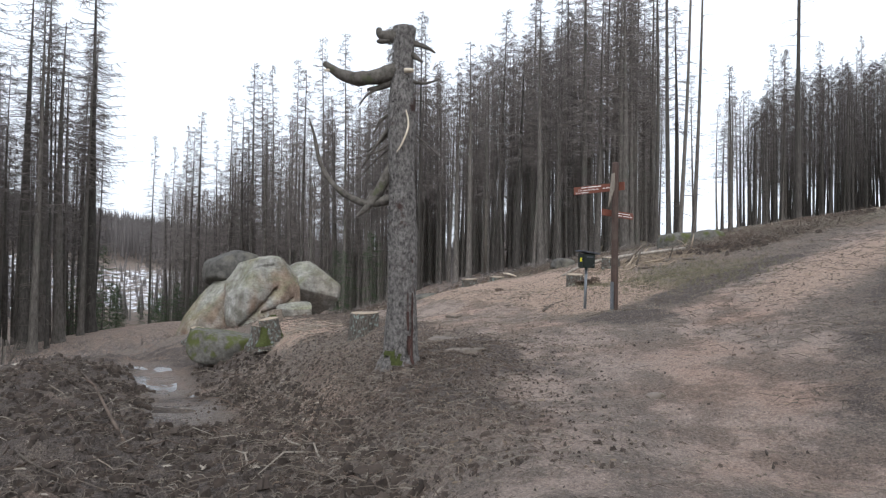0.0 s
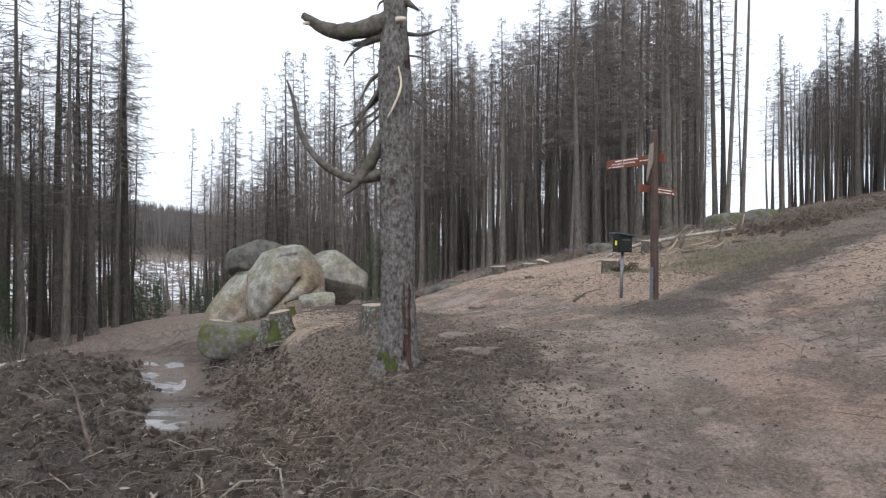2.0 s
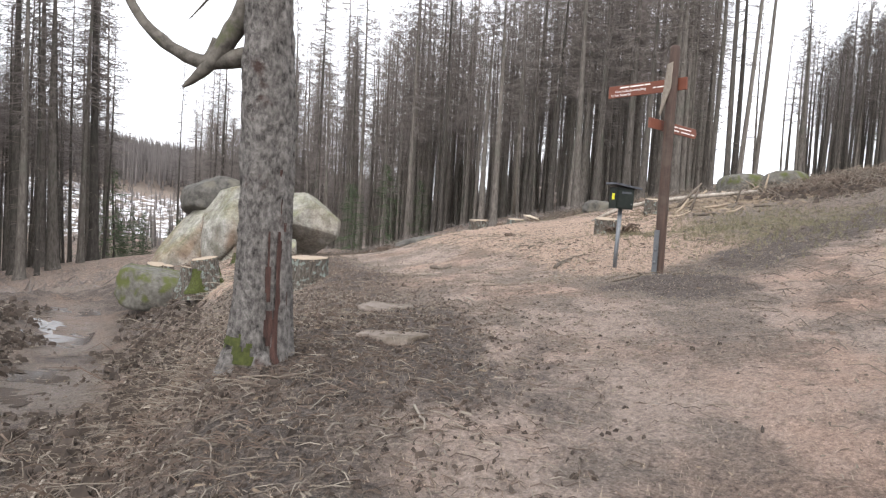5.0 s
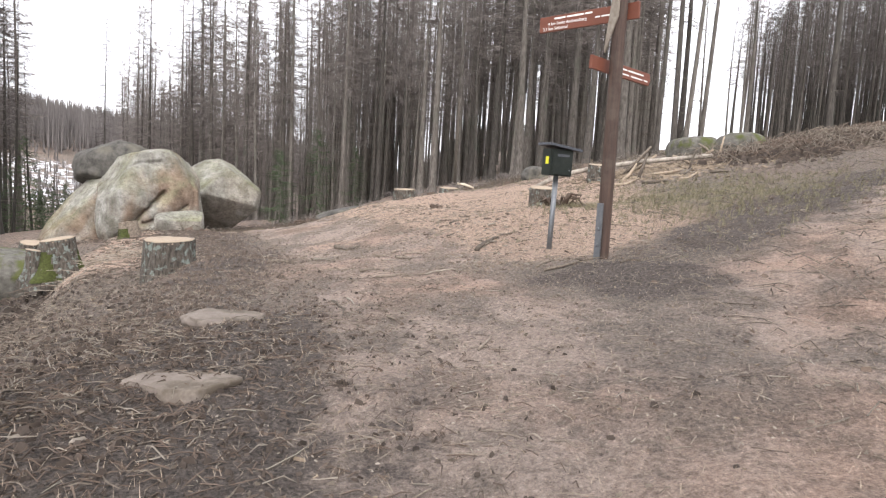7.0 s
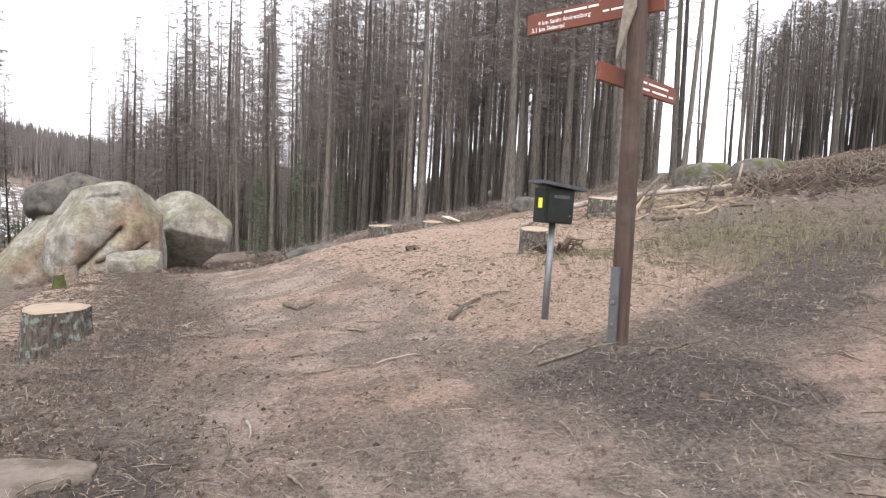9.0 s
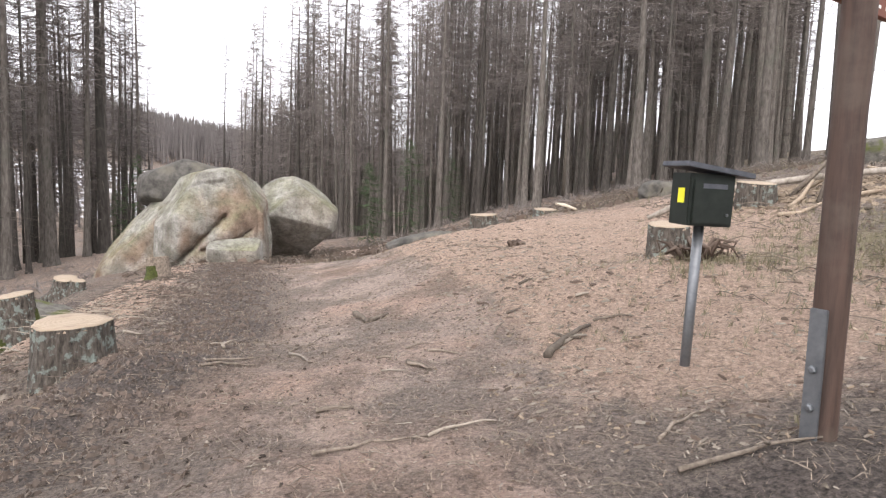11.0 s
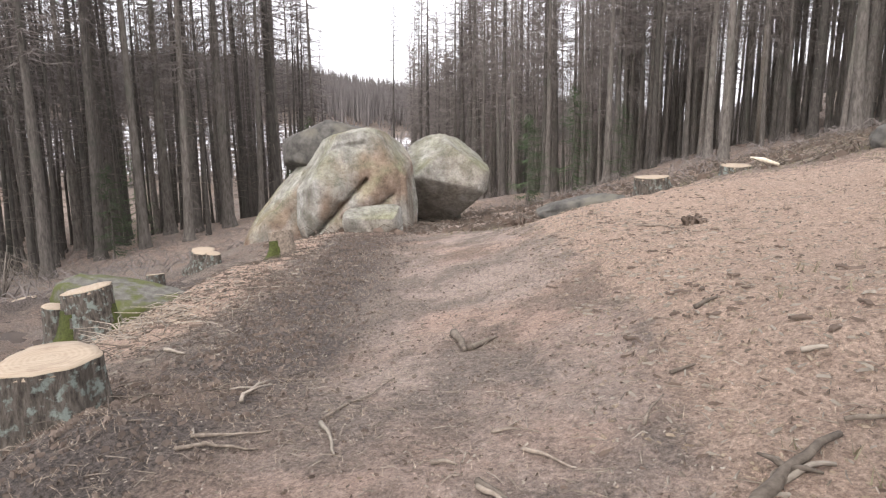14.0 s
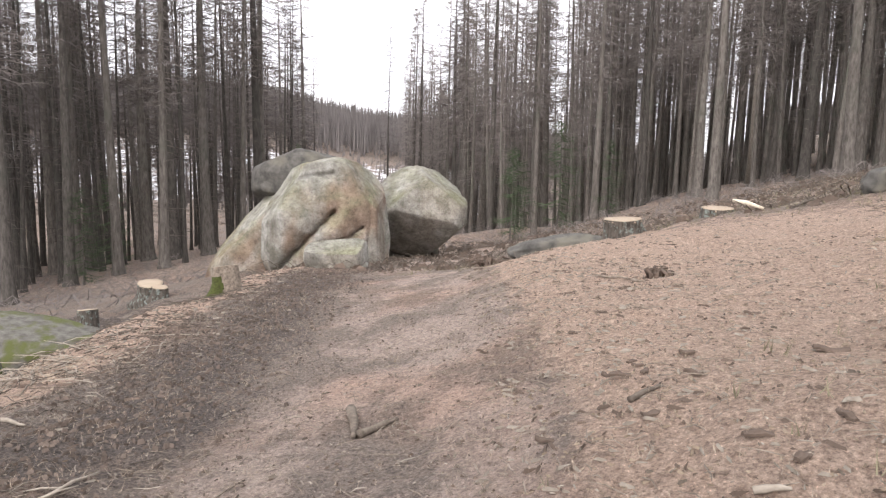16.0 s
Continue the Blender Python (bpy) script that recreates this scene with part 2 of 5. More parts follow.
def ground_material():
    m, n, l, b = node_material("forest_ground", 0.95)
    a1 = n.new("ShaderNodeAttribute")
    a1.attribute_name = "cover_a"
    a2 = n.new("ShaderNodeAttribute")
    a2.attribute_name = "cover_b"
    s1, s2 = n.new("ShaderNodeSeparateColor"), n.new("ShaderNodeSeparateColor")
    l.new(a1.outputs["Color"], s1.inputs[0])
    l.new(a2.outputs["Color"], s2.inputs[0])
    fine = noise_tex(n, l, 38, 10, 0.75)
    mid = noise_tex(n, l, 4.5, 8, 0.7)
    wide = noise_tex(n, l, 0.6, 6, 0.6)
    soil = mix(n, l, mid, ramp(n, l, fine, ((0.38, (0.0464, 0.0371, 0.0313)), (0.64, (0.22, 0.18, 0.151)))), ramp(n, l, fine, ((0.38, (0.11, 0.0889, 0.0731)), (0.64, (0.305, 0.253, 0.215)))))
    track = mix(n, l, wide, ramp(n, l, fine, ((0.36, (0.178, 0.134, 0.112)), (0.64, (0.39, 0.308, 0.262)))), ramp(n, l, fine, ((0.36, (0.244, 0.189, 0.157)), (0.64, (0.487, 0.4, 0.342)))))
    mud = ramp(n, l, fine, ((0.38, (0.034, 0.028, 0.0245)), (0.64, (0.165, 0.135, 0.117))))
    litter = mix(n, l, mid, ramp(n, l, fine, ((0.38, (0.165, 0.11, 0.081)), (0.64, (0.48, 0.34, 0.257)))), ramp(n, l, fine, ((0.38, (0.26, 0.188, 0.148)), (0.64, (0.6, 0.468, 0.375)))))
    grass = ramp(n, l, fine, ((0.38, (0.0812, 0.0719, 0.0418)), (0.64, (0.244, 0.22, 0.145))))
    snow = ramp(n, l, mid, ((0.3, (0.6, 0.62, 0.66)), (0.7, (0.8, 0.82, 0.85))))

    def broken(mask, hard=0.22, by=None):
        """A cover's edge, broken up by the middle-sized grain."""
        add = n.new("ShaderNodeMath")
        add.operation = "ADD"
        l.new(mask, add.inputs[0])
        l.new(by or mid, add.inputs[1])
        return ramp(n, l, add.outputs[0], ((0.95 - hard, (0, 0, 0)), (0.95 + hard if 0.95 + hard < 1 else 1.0, (1, 1, 1))))

    c = mix(n, l, broken(s1.outputs[0]), soil, track)
    patch = ramp(n, l, noise_tex(n, l, 1.3, 9, 0.68, (1, 0.8, 1)), ((0.45, (0, 0, 0)), (0.55, (0.85, 0.85, 0.85))))
    c = mix(n, l, patch, c, soil)
    redder = ramp(n, l, noise_tex(n, l, 0.45, 7, 0.62), ((0.48, (0, 0, 0)), (0.64, (0.4, 0.4, 0.4))))
    c = mix(n, l, redder, c, mix(n, l, 1.0, c, (1.22, 0.92, 0.76), "MULTIPLY"))
    c = mix(n, l, broken(s1.outputs[2]), c, litter)
    c = mix(n, l, broken(s2.outputs[0]), c, grass)
    c = mix(n, l, broken(s1.outputs[1]), c, mud)
    c = mix(n, l, broken(s2.outputs[1], 0.04, noise_tex(n, l, 0.55, 8, 0.75)), c, snow)
    # crumbs, pale needles and chips too small to build
    crumbs = ramp(n, l, noise_tex(n, l, 95, 5, 0.7), ((0.3, (0.36, 0.36, 0.36)), (0.45, (1, 1, 1)), (0.58, (1.0, 1.0, 1.0)), (0.7, (2.0, 1.95, 1.85))))
    c = mix(n, l, 1.0, c, crumbs, "MULTIPLY")
    clumps = ramp(n, l, noise_tex(n, l, 16, 9, 0.8), ((0.33, (0.5, 0.49, 0.48)), (0.47, (1, 1, 1)), (0.66, (1.22, 1.2, 1.17))))
    c = mix(n, l, 1.0, c, clumps, "MULTIPLY")
    l.new(c, b.inputs["Base Color"])
    wet = ramp(n, l, s2.outputs[2], ((0.3, (0.95, 0.95, 0.95)), (0.8, (0.35, 0.35, 0.35))))
    l.new(wet, b.inputs["Roughness"])
    add = n.new("ShaderNodeMath")
    add.operation = "ADD"
    l.new(fine, add.inputs[0])
    l.new(mid, add.inputs[1])
    bump(n, l, b, add.outputs[0], 1.0, 0.06)
    return m


GROUND = ground_material()

# ---- ground ----
# cross-sections of the slope, from the valley to the hill, along the walk
GRID_X = (-40, -14, -6.5, -3.2, -1.4, -0.2, 2.5, 6, 13, 40)
SECTIONS = (
    (-12, (-10.85, -1.04, 0.65, 1.06, 1.05, 1.03, 1.21, 2.03, 3.47, 6.74)),
    (3.6, (-4.63, -1.67, -1.12, -0.57, -0.14, 0.06, 0.08, 1.4, 2.93, 7.43)),
    (8.6, (-3.47, -1.98, -1.36, -1.16, -0.73, 0.01, 0.25, 0.9, 2.68, 7.58)),
    (12.6, (-3.52, -2.14, -1.28, -1.49, -1.11, -0.12, 0.28, 0.76, 2.38, 7.61)),
    (16.8, (-4.23, -2.33, -1.35, -1.76, -0.99, -0.19, 0.07, 0.76, 2.15, 7.55)),
    (21.5, (-5.41, -2.73, -1.95, -1.3, -0.69, -0.24, -0.06, 0.65, 2.21, 7.37)),
    (29, (-6.82, -3.65, -2.28, -1.32, -1.33, -1.03, -0.84, -0.42, 1.89, 6.3)),
    (54, (-7.98, -3.31, -4.62, -2.39, -2.57, -2.56, -1.05, 0.27, 1.77, 6.6)),
    (110, (-9.66, -15.18, -11.17, -9.15, -7.98, -7.22, -5.59, -3.45, 4.93, 5.91)),
)
GX = np.array(GRID_X, float)
GY = np.array([s[0] for s in SECTIONS], float)
GZ = np.array([s[1] for s in SECTIONS], float)


def smooth01(v):
    v = np.clip(v, 0, 1)
    return v * v * (3 - 2 * v)


def spline_weights(k, v):
    v = np.clip(v, k[0], k[-1])
    n = len(k)
    i = np.clip(np.searchsorted(k, v) - 1, 0, n - 2)
    w, r = np.zeros((len(v), n)), np.arange(len(v))
    h = k[i + 1] - k[i]
    u = (v - k[i]) / h
    np.add.at(w, (r, i), 2 * u**3 - 3 * u**2 + 1)
    np.add.at(w, (r, i + 1), -2 * u**3 + 3 * u**2)
    for j, c in ((i, u**3 - 2 * u**2 + u), (i + 1, u**3 - u**2)):
        a, b = np.clip(j - 1, 0, n - 1), np.clip(j + 1, 0, n - 1)
        d = k[b] - k[a]
        np.add.at(w, (r, b), c * h / d)
        np.add.at(w, (r, a), -c * h / d)
    return w


# mounds: x, y, reach, rise
MOUNDS = ((0.7, 22.7, 1.5, 0.25), (3.1, 16.3, 1.0, 0.18), (0.35, 10.1, 1.2, 0.12), (-0.5, 8.9, 0.8, 0.08), (-8.4, 13.2, 1.7, 0.35),
          (-5.4, 9.6, 1.3, 0.35), (-9.3, 16.6, 1.4, 0.3), (9.5, 20.2, 2.0, 0.08), (-10.3, 19.5, 1.6, 0.3), (3.4, 12.4, 0.6, 0.06),
          (-2.25, 14.25, 0.75, -0.36), (-0.95, 14.6, 0.8, 0.18), (1.5, 25.3, 1.3, 0.3), (-1.3, 26.6, 1.2, 0.3), (5.0, 20.3, 1.4, 0.1), (-5.5, 21.5, 1.3, -0.2))


def land(x, y):
    """Height of the slope, without the fine lumps."""
    x, y = np.atleast_1d(np.asarray(x, float)), np.atleast_1d(np.asarray(y, float))
    wx = spline_weights(GX, x + 0.38 * (np.clip(y, 2, 26) - 8))
    wy = spline_weights(GY, y)
    z = np.einsum("ni,nj,ji->n", wx, wy, GZ)
    for mx, my, r, h in MOUNDS:
        z = z + h * np.exp(-((x - mx) ** 2 + (y - my) ** 2) / r**2)
    # the trodden footpath lies a little lower than the litter bank beside it
    off = x - path_centre(y)
    z = z + (0.1 * np.exp(-(((off - 1.75) / 0.7) ** 2)) - 0.06 * np.exp(-((off / 0.9) ** 2))) * smooth01((y - 14) / 3) * smooth01((25 - y) / 4)
    # the hill across the valley
    far = np.hypot(x, y)
    bearing = np.degrees(np.arctan2(x, y))
    side = np.interp(bearing, (-120, -80, -38, -33, -28, -22, -10, 12), (0, 1, 1.0, 0.82, 0.69, 0.58, 0.4, 0))
    rise = 19 * smooth01((far - 100) / 110) + 17 * smooth01((far - 180) / 160)
    return z + rise * side


def lumps(x, y):
    """Small unevenness of trodden and churned soil."""
    out = np.empty(len(x))
    for i, (a, b) in enumerate(zip(x, y)):
        p = Vector((a, b, 0))
        out[i] = 0.05 * noise.noise(p * 0.9) + 0.035 * noise.noise(p * 2.3) + 0.024 * noise.noise(p * 5.5) + 0.012 * noise.noise(p * 11)
    return out


def height(x, y):
    a, b = np.array([x], float), np.array([y], float)
    return float(land(a, b)[0] + lumps(a, b)[0])


def on(x, y, rise=0.0):
    return Vector((x, y, height(x, y) + rise))


def path_centre(y):
    """The line of the footpath that runs down to the boulders."""
    return np.interp(y, (-6, 2, 6, 10, 13, 16.5, 20, 24, 30), (1.2, 1.2, 1.7, 1.6, 1.2, 0.35, -1.25, -3.1, -5.9))


def axis_steps(lo, hi, step, ends):
    core = list(np.arange(lo, hi, step))
    low, high, s = [], [], step
    while (low[-1] if low else lo) > ends[0]:
        s *= 1.13
        low.append((low[-1] if low else lo) - s)
    s = step
    while (high[-1] if high else hi) < ends[1]:
        s *= 1.13
        high.append((high[-1] if high else hi) + s)
    return np.array(low[::-1] + core + high)


def blob(x, y, cx, cy, rx, ry, turn=0.0):
    c, s = math.cos(radians(turn)), math.sin(radians(turn))
    u, v = (x - cx) * c + (y - cy) * s, -(x - cx) * s + (y - cy) * c
    return np.exp(-((u / rx) ** 2 + (v / ry) ** 2))


def build_ground():
    xs = axis_steps(-14, 13, 0.115, (-420, 420))
    ys = axis_steps(0.5, 29, 0.115, (-60, 900))
    gx, gy = np.meshgrid(xs, ys)
    x, y = gx.ravel(), gy.ravel()
    near = np.exp(-np.clip(np.hypot(x, y - 14) - 24, 0, None) / 14)
    bend = x + 0.38 * (np.clip(y, 2, 26) - 8)
    churn = smooth01((-bend - 0.6) / 2.2) * smooth01((bend + 14) / 5) * smooth01((26 - y) / 6)
    flats = np.maximum(blob(x, y, -7.5, 17.4, 1.5, 3.2, 30), blob(x, y, -5.0, 13.2, 1.1, 2.6, 27))
    z = land(x, y) + lumps(x, y) * near * (1 + 3.6 * churn * (1 - np.minimum(flats * 1.4, 1)))
    nx, ny = len(xs), len(ys)
    i = np.arange(nx * ny).reshape(ny, nx)
    quads = np.stack([i[:-1, :-1], i[:-1, 1:], i[1:, 1:], i[1:, :-1]], -1).reshape(-1, 4)
    me = bpy.data.meshes.new("ground")
    me.from_pydata(np.stack([x, y, z], -1).tolist(), [], quads.tolist())
    me.polygons.foreach_set("use_smooth", [True] * len(me.polygons))
    me.materials.append(GROUND)
    # covers: trodden track, dark mud, red litter; dry grass, snow, wet
    c = path_centre(y)
    track = np.exp(-((x - c - 0.2) / 1.25) ** 2) * 0.75
    track = np.maximum(track, 0.85 * blob(x, y, 7.0, 13.4, 1.5, 6.5, -47) * smooth01((x - 2) / 2))
    track = np.maximum(track, 0.8 * blob(x, y, 3.2, 6.6, 2.4, 4.0, -20))
    edge = c - 1.9
    mud = 0.56 * np.exp(-((x - edge - 0.1) / 0.85) ** 2) * smooth01((y - 11) / 3) * smooth01((26 - y) / 4)
    mud = np.maximum(mud, 0.6 * blob(x, y, 0.2, 9.3, 1.5, 3.4, 8))
    mud = np.maximum(mud, 0.62 * blob(x, y, 3.35, 12.2, 1.1, 0.8, 0))
    mud = np.maximum(mud, 0.78 * blob(x, y, 6.0, 14.7, 0.75, 4.2, -53))
    mud = np.maximum(mud, 0.72 * blob(x, y, 6.9, 9.4, 1.0, 4.8, -38))
    mud = np.maximum(mud, 0.62 * churn)
    uneven = np.array([noise.noise(Vector((a * 0.9, b * 0.7, 3))) + 0.6 * noise.noise(Vector((a * 2.6, b * 2.2, 7))) for a, b in zip(x, y)])
    mud = mud * (1 - 0.85 * flats) * (1 + 0.85 * uneven)
    track = track * (1 - 0.3 * uneven)
    litter = 0.75 * smooth01((x - c - 0.8) / 0.9) * smooth01((y - 12.6) / 2.2) * smooth01((27 - y) / 5) * smooth01((6.5 - x) / 3)
    litter = np.maximum(litter, 0.72 * smooth01((c - 2.4 - x) / 0.8) * smooth01((bend + 1.6) / 1.4) * smooth01((y - 14) / 3) * smooth01((29 - y) / 3))
    litter = np.maximum(litter, 0.42 * blob(x, y, -1.6, 9.6, 0.8, 2.4, 20))
    litter = np.maximum(litter, 0.6 * blob(x, y, 8.0, 13.8, 1.3, 6.0, -47) * smooth01((x - 4) / 2))
    grass = 0.4 * blob(x, y, 5.4, 16.5, 2.4, 2.2, -20)
    litter = np.maximum(litter, 0.3 * smooth01((y - 27) / 6) * smooth01((90 - y) / 20))
    grass = np.maximum(grass, 0.36 * smooth01((x - 6) / 4) * smooth01((y - 17) / 4))
    far = np.hypot(x, y)
    snow = smooth01((far - 118) / 14) * smooth01((186 - far) / 12) * 0.435 * smooth01((-14 - np.degrees(np.arctan2(x, y))) / 5)
    wet = np.maximum(blob(x, y, -7.6, 17.3, 1.1, 2.8, 30), blob(x, y, -5.2, 13.6, 1.0, 2.2, 27))
    one = np.ones_like(x)
    for name, cols in (("cover_a", (track, mud, litter, one)), ("cover_b", (grass, snow, wet, one))):
        at = me.color_attributes.new(name, "FLOAT_COLOR", "POINT")
        at.data.foreach_set("color", np.stack(cols, -1).ravel())
    return tagged(new("ground", me), "bare brown forest slope with trodden path, needle litter and mud", "ground", kind="structure")


build_ground()


# ---- trees ----
def spruce_parts(seed, tall, thick, crown_from, reach, branches, twigs, dead, material, twig=0.5, light=False):
    """Meshes of one spruce: trunk, dead lower branches, crown."""
    random.seed(seed)
    trunk = Soup()
    wob = (rnd(-0.25, 0.25), rnd(-0.25, 0.25))
    axis = lambda z: Vector((wob[0] * math.sin(z / tall * 3.0), wob[1] * math.sin(z / tall * 2.3), z))
    rad = lambda z: 0.8 * thick * (1 - 0.93 * z / tall) + thick * 0.4 * math.exp(-z / 0.35)
    zs = [-0.6, 0.0, 0.25, 0.7, 1.6, 3.5] + [3.5 + (tall - 3.5) * k / 7 for k in range(1, 8)]
    trunk.tube([axis(z) for z in zs], [rad(max(z, 0)) for z in zs], 9, True, 0.12)
    low = Soup()
    for _ in range(dead):
        z = rnd(1.2, crown_from + 1.5)
        a = rnd(0, 6.283)
        d = Vector((math.cos(a), math.sin(a), rnd(-0.3, 0.12)))
        p = axis(z)
        ln = rnd(0.3, 1.0) + 0.5 * z / tall
        q = p + d * (rad(z) + ln * 0.55)
        low.tube([p + d * rad(z) * 0.6, q, q + Vector((d.x * 0.45, d.y * 0.45, d.z - 0.12)) * ln], [0.011, 0.008, 0.003], 3, False)
    crown = Soup()
    for k in range(branches):
        f = (k + rnd(0, 1)) / branches
        z = crown_from + (tall - crown_from) * f
        ln = (reach * (1 - f) ** 0.75 + 0.22) * rnd(0.55, 1.15)
        if f < 0.18:
            ln *= 0.5 + 2.7 * f
        a = rnd(0, 6.283)
        out = Vector((math.cos(a), math.sin(a), 0))
        droop = rnd(0.15, 0.45) * (1 - 0.7 * f)
        p0 = axis(z)
        p1 = p0 + out * ln * 0.55 + Vector((0, 0, -droop * ln * 0.6))
        p2 = p0 + out * ln + Vector((0, 0, -droop * ln * 0.55 + 0.1))
        if light:
            crown.blade(p0, p2, 0.04, Vector((0, 0, 1)))
        else:
            crown.tube([p0, p1, p2], [0.022, 0.014, 0.004], 3, False)
        for _ in range(twigs):
            u = rnd(0.18, 1.0)
            s = p0.lerp(p1, u / 0.55) if u < 0.55 else p1.lerp(p2, (u - 0.55) / 0.45)
            side = out.cross(Vector((0, 0, 1))) * rnd(-1, 1)
            tip = s + (side + out * rnd(0.1, 0.7) + Vector((0, 0, rnd(-0.9, 0.15)))).normalized() * rnd(0.3, 1.0) * twig
            crown.blade(s, tip, rnd(0.02, 0.046) * twig * 1.2, Vector((rnd(-1, 1), rnd(-1, 1), rnd(-1, 1))))
    return trunk.mesh("trunk", BARK), low.mesh("dead_branch_whorl", DEAD_WOOD), crown.mesh("crown", material, False)


DENSE = "tall dead grey-brown spruce with thin dry crown"
KINDS = [spruce_parts(11 + k, *spec) for k, spec in enumerate((
    (17.5, 0.23, 6.5, 1.9, 125, 15, 44, NEEDLES, 0.58),
    (17.0, 0.2, 8.0, 1.6, 108, 14, 50, NEEDLES, 0.52),
    (18.5, 0.25, 8.5, 2.0, 125, 15, 50, NEEDLES, 0.6),
    (16.0, 0.19, 5.0, 1.7, 125, 15, 36, NEEDLES, 0.52),
    (18.0, 0.17, 13.0, 1.0, 45, 8, 52, NEEDLES, 0.45),
    (18.5, 0.22, 10.5, 1.4, 75, 10, 66, NEEDLES, 0.5),
    (17.5, 0.16, 5.5, 1.9, 66, 11, 14, NEEDLES, 0.75, True),
    (16.5, 0.15, 7.0, 1.7, 62, 11, 14, NEEDLES, 0.75, True),
    (18.0, 0.16, 4.5, 1.8, 66, 11, 12, NEEDLES, 0.8, True),
))]
TALL = (17.5, 17.0, 18.5, 16.0, 18.0, 18.5, 17.5, 16.5, 18.0)


def tree_scale(kind, x, y, low=0.84, high=1.04):
    """The canopy's height falls away from the upper slope down to the valley."""
    bearing, far = math.degrees(math.atan2(x, y)), math.hypot(x, y)
    rise = np.interp(bearing, (-45, -28, -25, -22, -18, -12, -6, 0, 5, 9, 14, 18, 20, 22, 26, 36), (19, 18.2, 7.5, 10.6, 12.2, 13.4, 15, 17, 18.6, 20, 22.5, 22, 13, 11.5, 14.5, 15))
    tall = far * math.tan(radians(rise)) + 1.5 - float(land(x, y)[0])
    return min(max(tall, 10.5), 22.5) / TALL[kind] * rnd(low, high)


FIRST = {}


def spruce(kind, x, y, scale=1.0, turn=0.0, lean=(0, 0), girth=1.0, group="dead spruces of the wood"):
    m = Matrix.Translation((x, y, float(land(x, y)[0]) - 0.02)) @ pose(0, 0, 0, lean[0], lean[1], turn) @ Matrix.Diagonal((scale * girth, scale * girth, scale, 1))
    if kind in FIRST:
        return copy_thing(FIRST[kind], m)
    ob = thing("spruce_tree", m, DENSE if kind < 4 else "tall dead spruce with long bare trunk and sparse top", "tree", group)
    for me, nm in zip(KINDS[kind], ("trunk", "dead_branch_whorl", "crown")):
        tagged(part(nm, me, None, ob), kind="" if nm == "trunk" else "stuff")
    FIRST[kind] = ob
    ob.scale = (1, 1, 1)
    ob.matrix_world = m
    return ob


random.seed(5)
# single trees at the edges of the wood: x, y, kind, height, girth
EDGE = (
    (-22.5, 28.9, 2, 1.3), (-25.4, 33.5, 5, 1.3), (-23.6, 37.2, 0, 1.1), (-24.4, 41.0, 2, 1.15), (-29.5, 41.5, 2, 1.2), (-25.4, 46.4, 0, 1.0),
    (-26.3, 47.8, 2, 0.95), (-25.0, 44.4, 1, 1.0), (-27.4, 44.0, 5, 1.0), (-26.2, 40.3, 5, 1.2), (-25.3, 36.0, 1, 1.0), (-27.8, 49.5, 3, 0.9),
    (8.23, 39.5, 2, 1.05), (7.9, 42.1, 0, 1.0), (5.1, 40.5, 5, 1.1), (4.0, 44.6, 2, 1.0), (2.9, 48.7, 0, 1.0), (0.0, 44.7, 2, 1.0),
    (12.6, 43.0, 4, 0.9), (12.2, 38.9, 4, 0.75), (14.6, 44.5, 4, 0.8), (16.7, 48.0, 4, 0.8), (17.1, 42.5, 5, 1.1),
    (20.6, 41.1, 4, 0.85), (0.8, 41.1, 5, 1.1), (5.9, 45.0, 2, 1.0), (8.4, 44.6, 0, 1.1), (10.2, 41.0, 5, 1.15), (10.9, 44.2, 2, 1.1),
    (-33.4, 82.0, 1, 0.9), (-31.5, 80.0, 0, 0.9), (-36.0, 88.0, 3, 0.8), (-45.2, 97.5, 3, 0.8), (-4.4, 44.5, 0, 0.9), (-7.7, 46.0, 3, 0.9), (-2.6, 46.5, 1, 0.9), (-11.6, 50.0, 0, 0.9), (-16.9, 58.5, 2, 0.9), (-20.6, 66.5, 0, 0.9),
)
for x, y, kind, girth in EDGE:
    spruce(kind, x, y, 1.25 if kind == 4 else tree_scale(kind, x, y, 0.92, 1.06), rnd(0, 360), (rnd(-1.2, 1.2), rnd(-1.2, 1.2)), girth)


def fill_wood(count, inside, kinds, gap):
    placed, tries = [(e[0], e[1]) for e in EDGE], 0
    made = 0
    while made < count and tries < count * 60:
        tries += 1
        x, y = rnd(-62, 60), rnd(20, 118)
        if not inside(x, y) or any((x - a) ** 2 + (y - b) ** 2 < gap * gap for a, b in placed):
            continue
        placed.append((x, y))
        kind = random.choice(kinds)
        spruce(kind, x, y, tree_scale(kind, x, y), rnd(0, 360), (rnd(-1.5, 1.5), rnd(-1.5, 1.5)), rnd(0.75, 1.1))
        made += 1


def behind_rocks(x, y):
    bearing = math.degrees(math.atan2(x, y))
    front = np.interp(x, (-40, -24, -14, -9, -4, 0, 5, 8, 12, 17, 22, 28, 34, 46), (96, 72, 53, 47, 47, 46, 43, 41, 43, 46, 52, 58, 58, 54))
    deep = 6 if 16.5 < bearing < 22 else 46
    return bearing > -24 and front < y < front + deep


def left_wood(x, y):
    bearing = math.degrees(math.atan2(x, y))
    return bearing < -28.6 and x < -21.5 - 0.17 * (y - 28) and y > 26 and y < 74


def first_rows(x, y):
    return behind_rocks(x, y) and behind_rocks(x, y - 0.1) and not behind_rocks(x, y - 13)


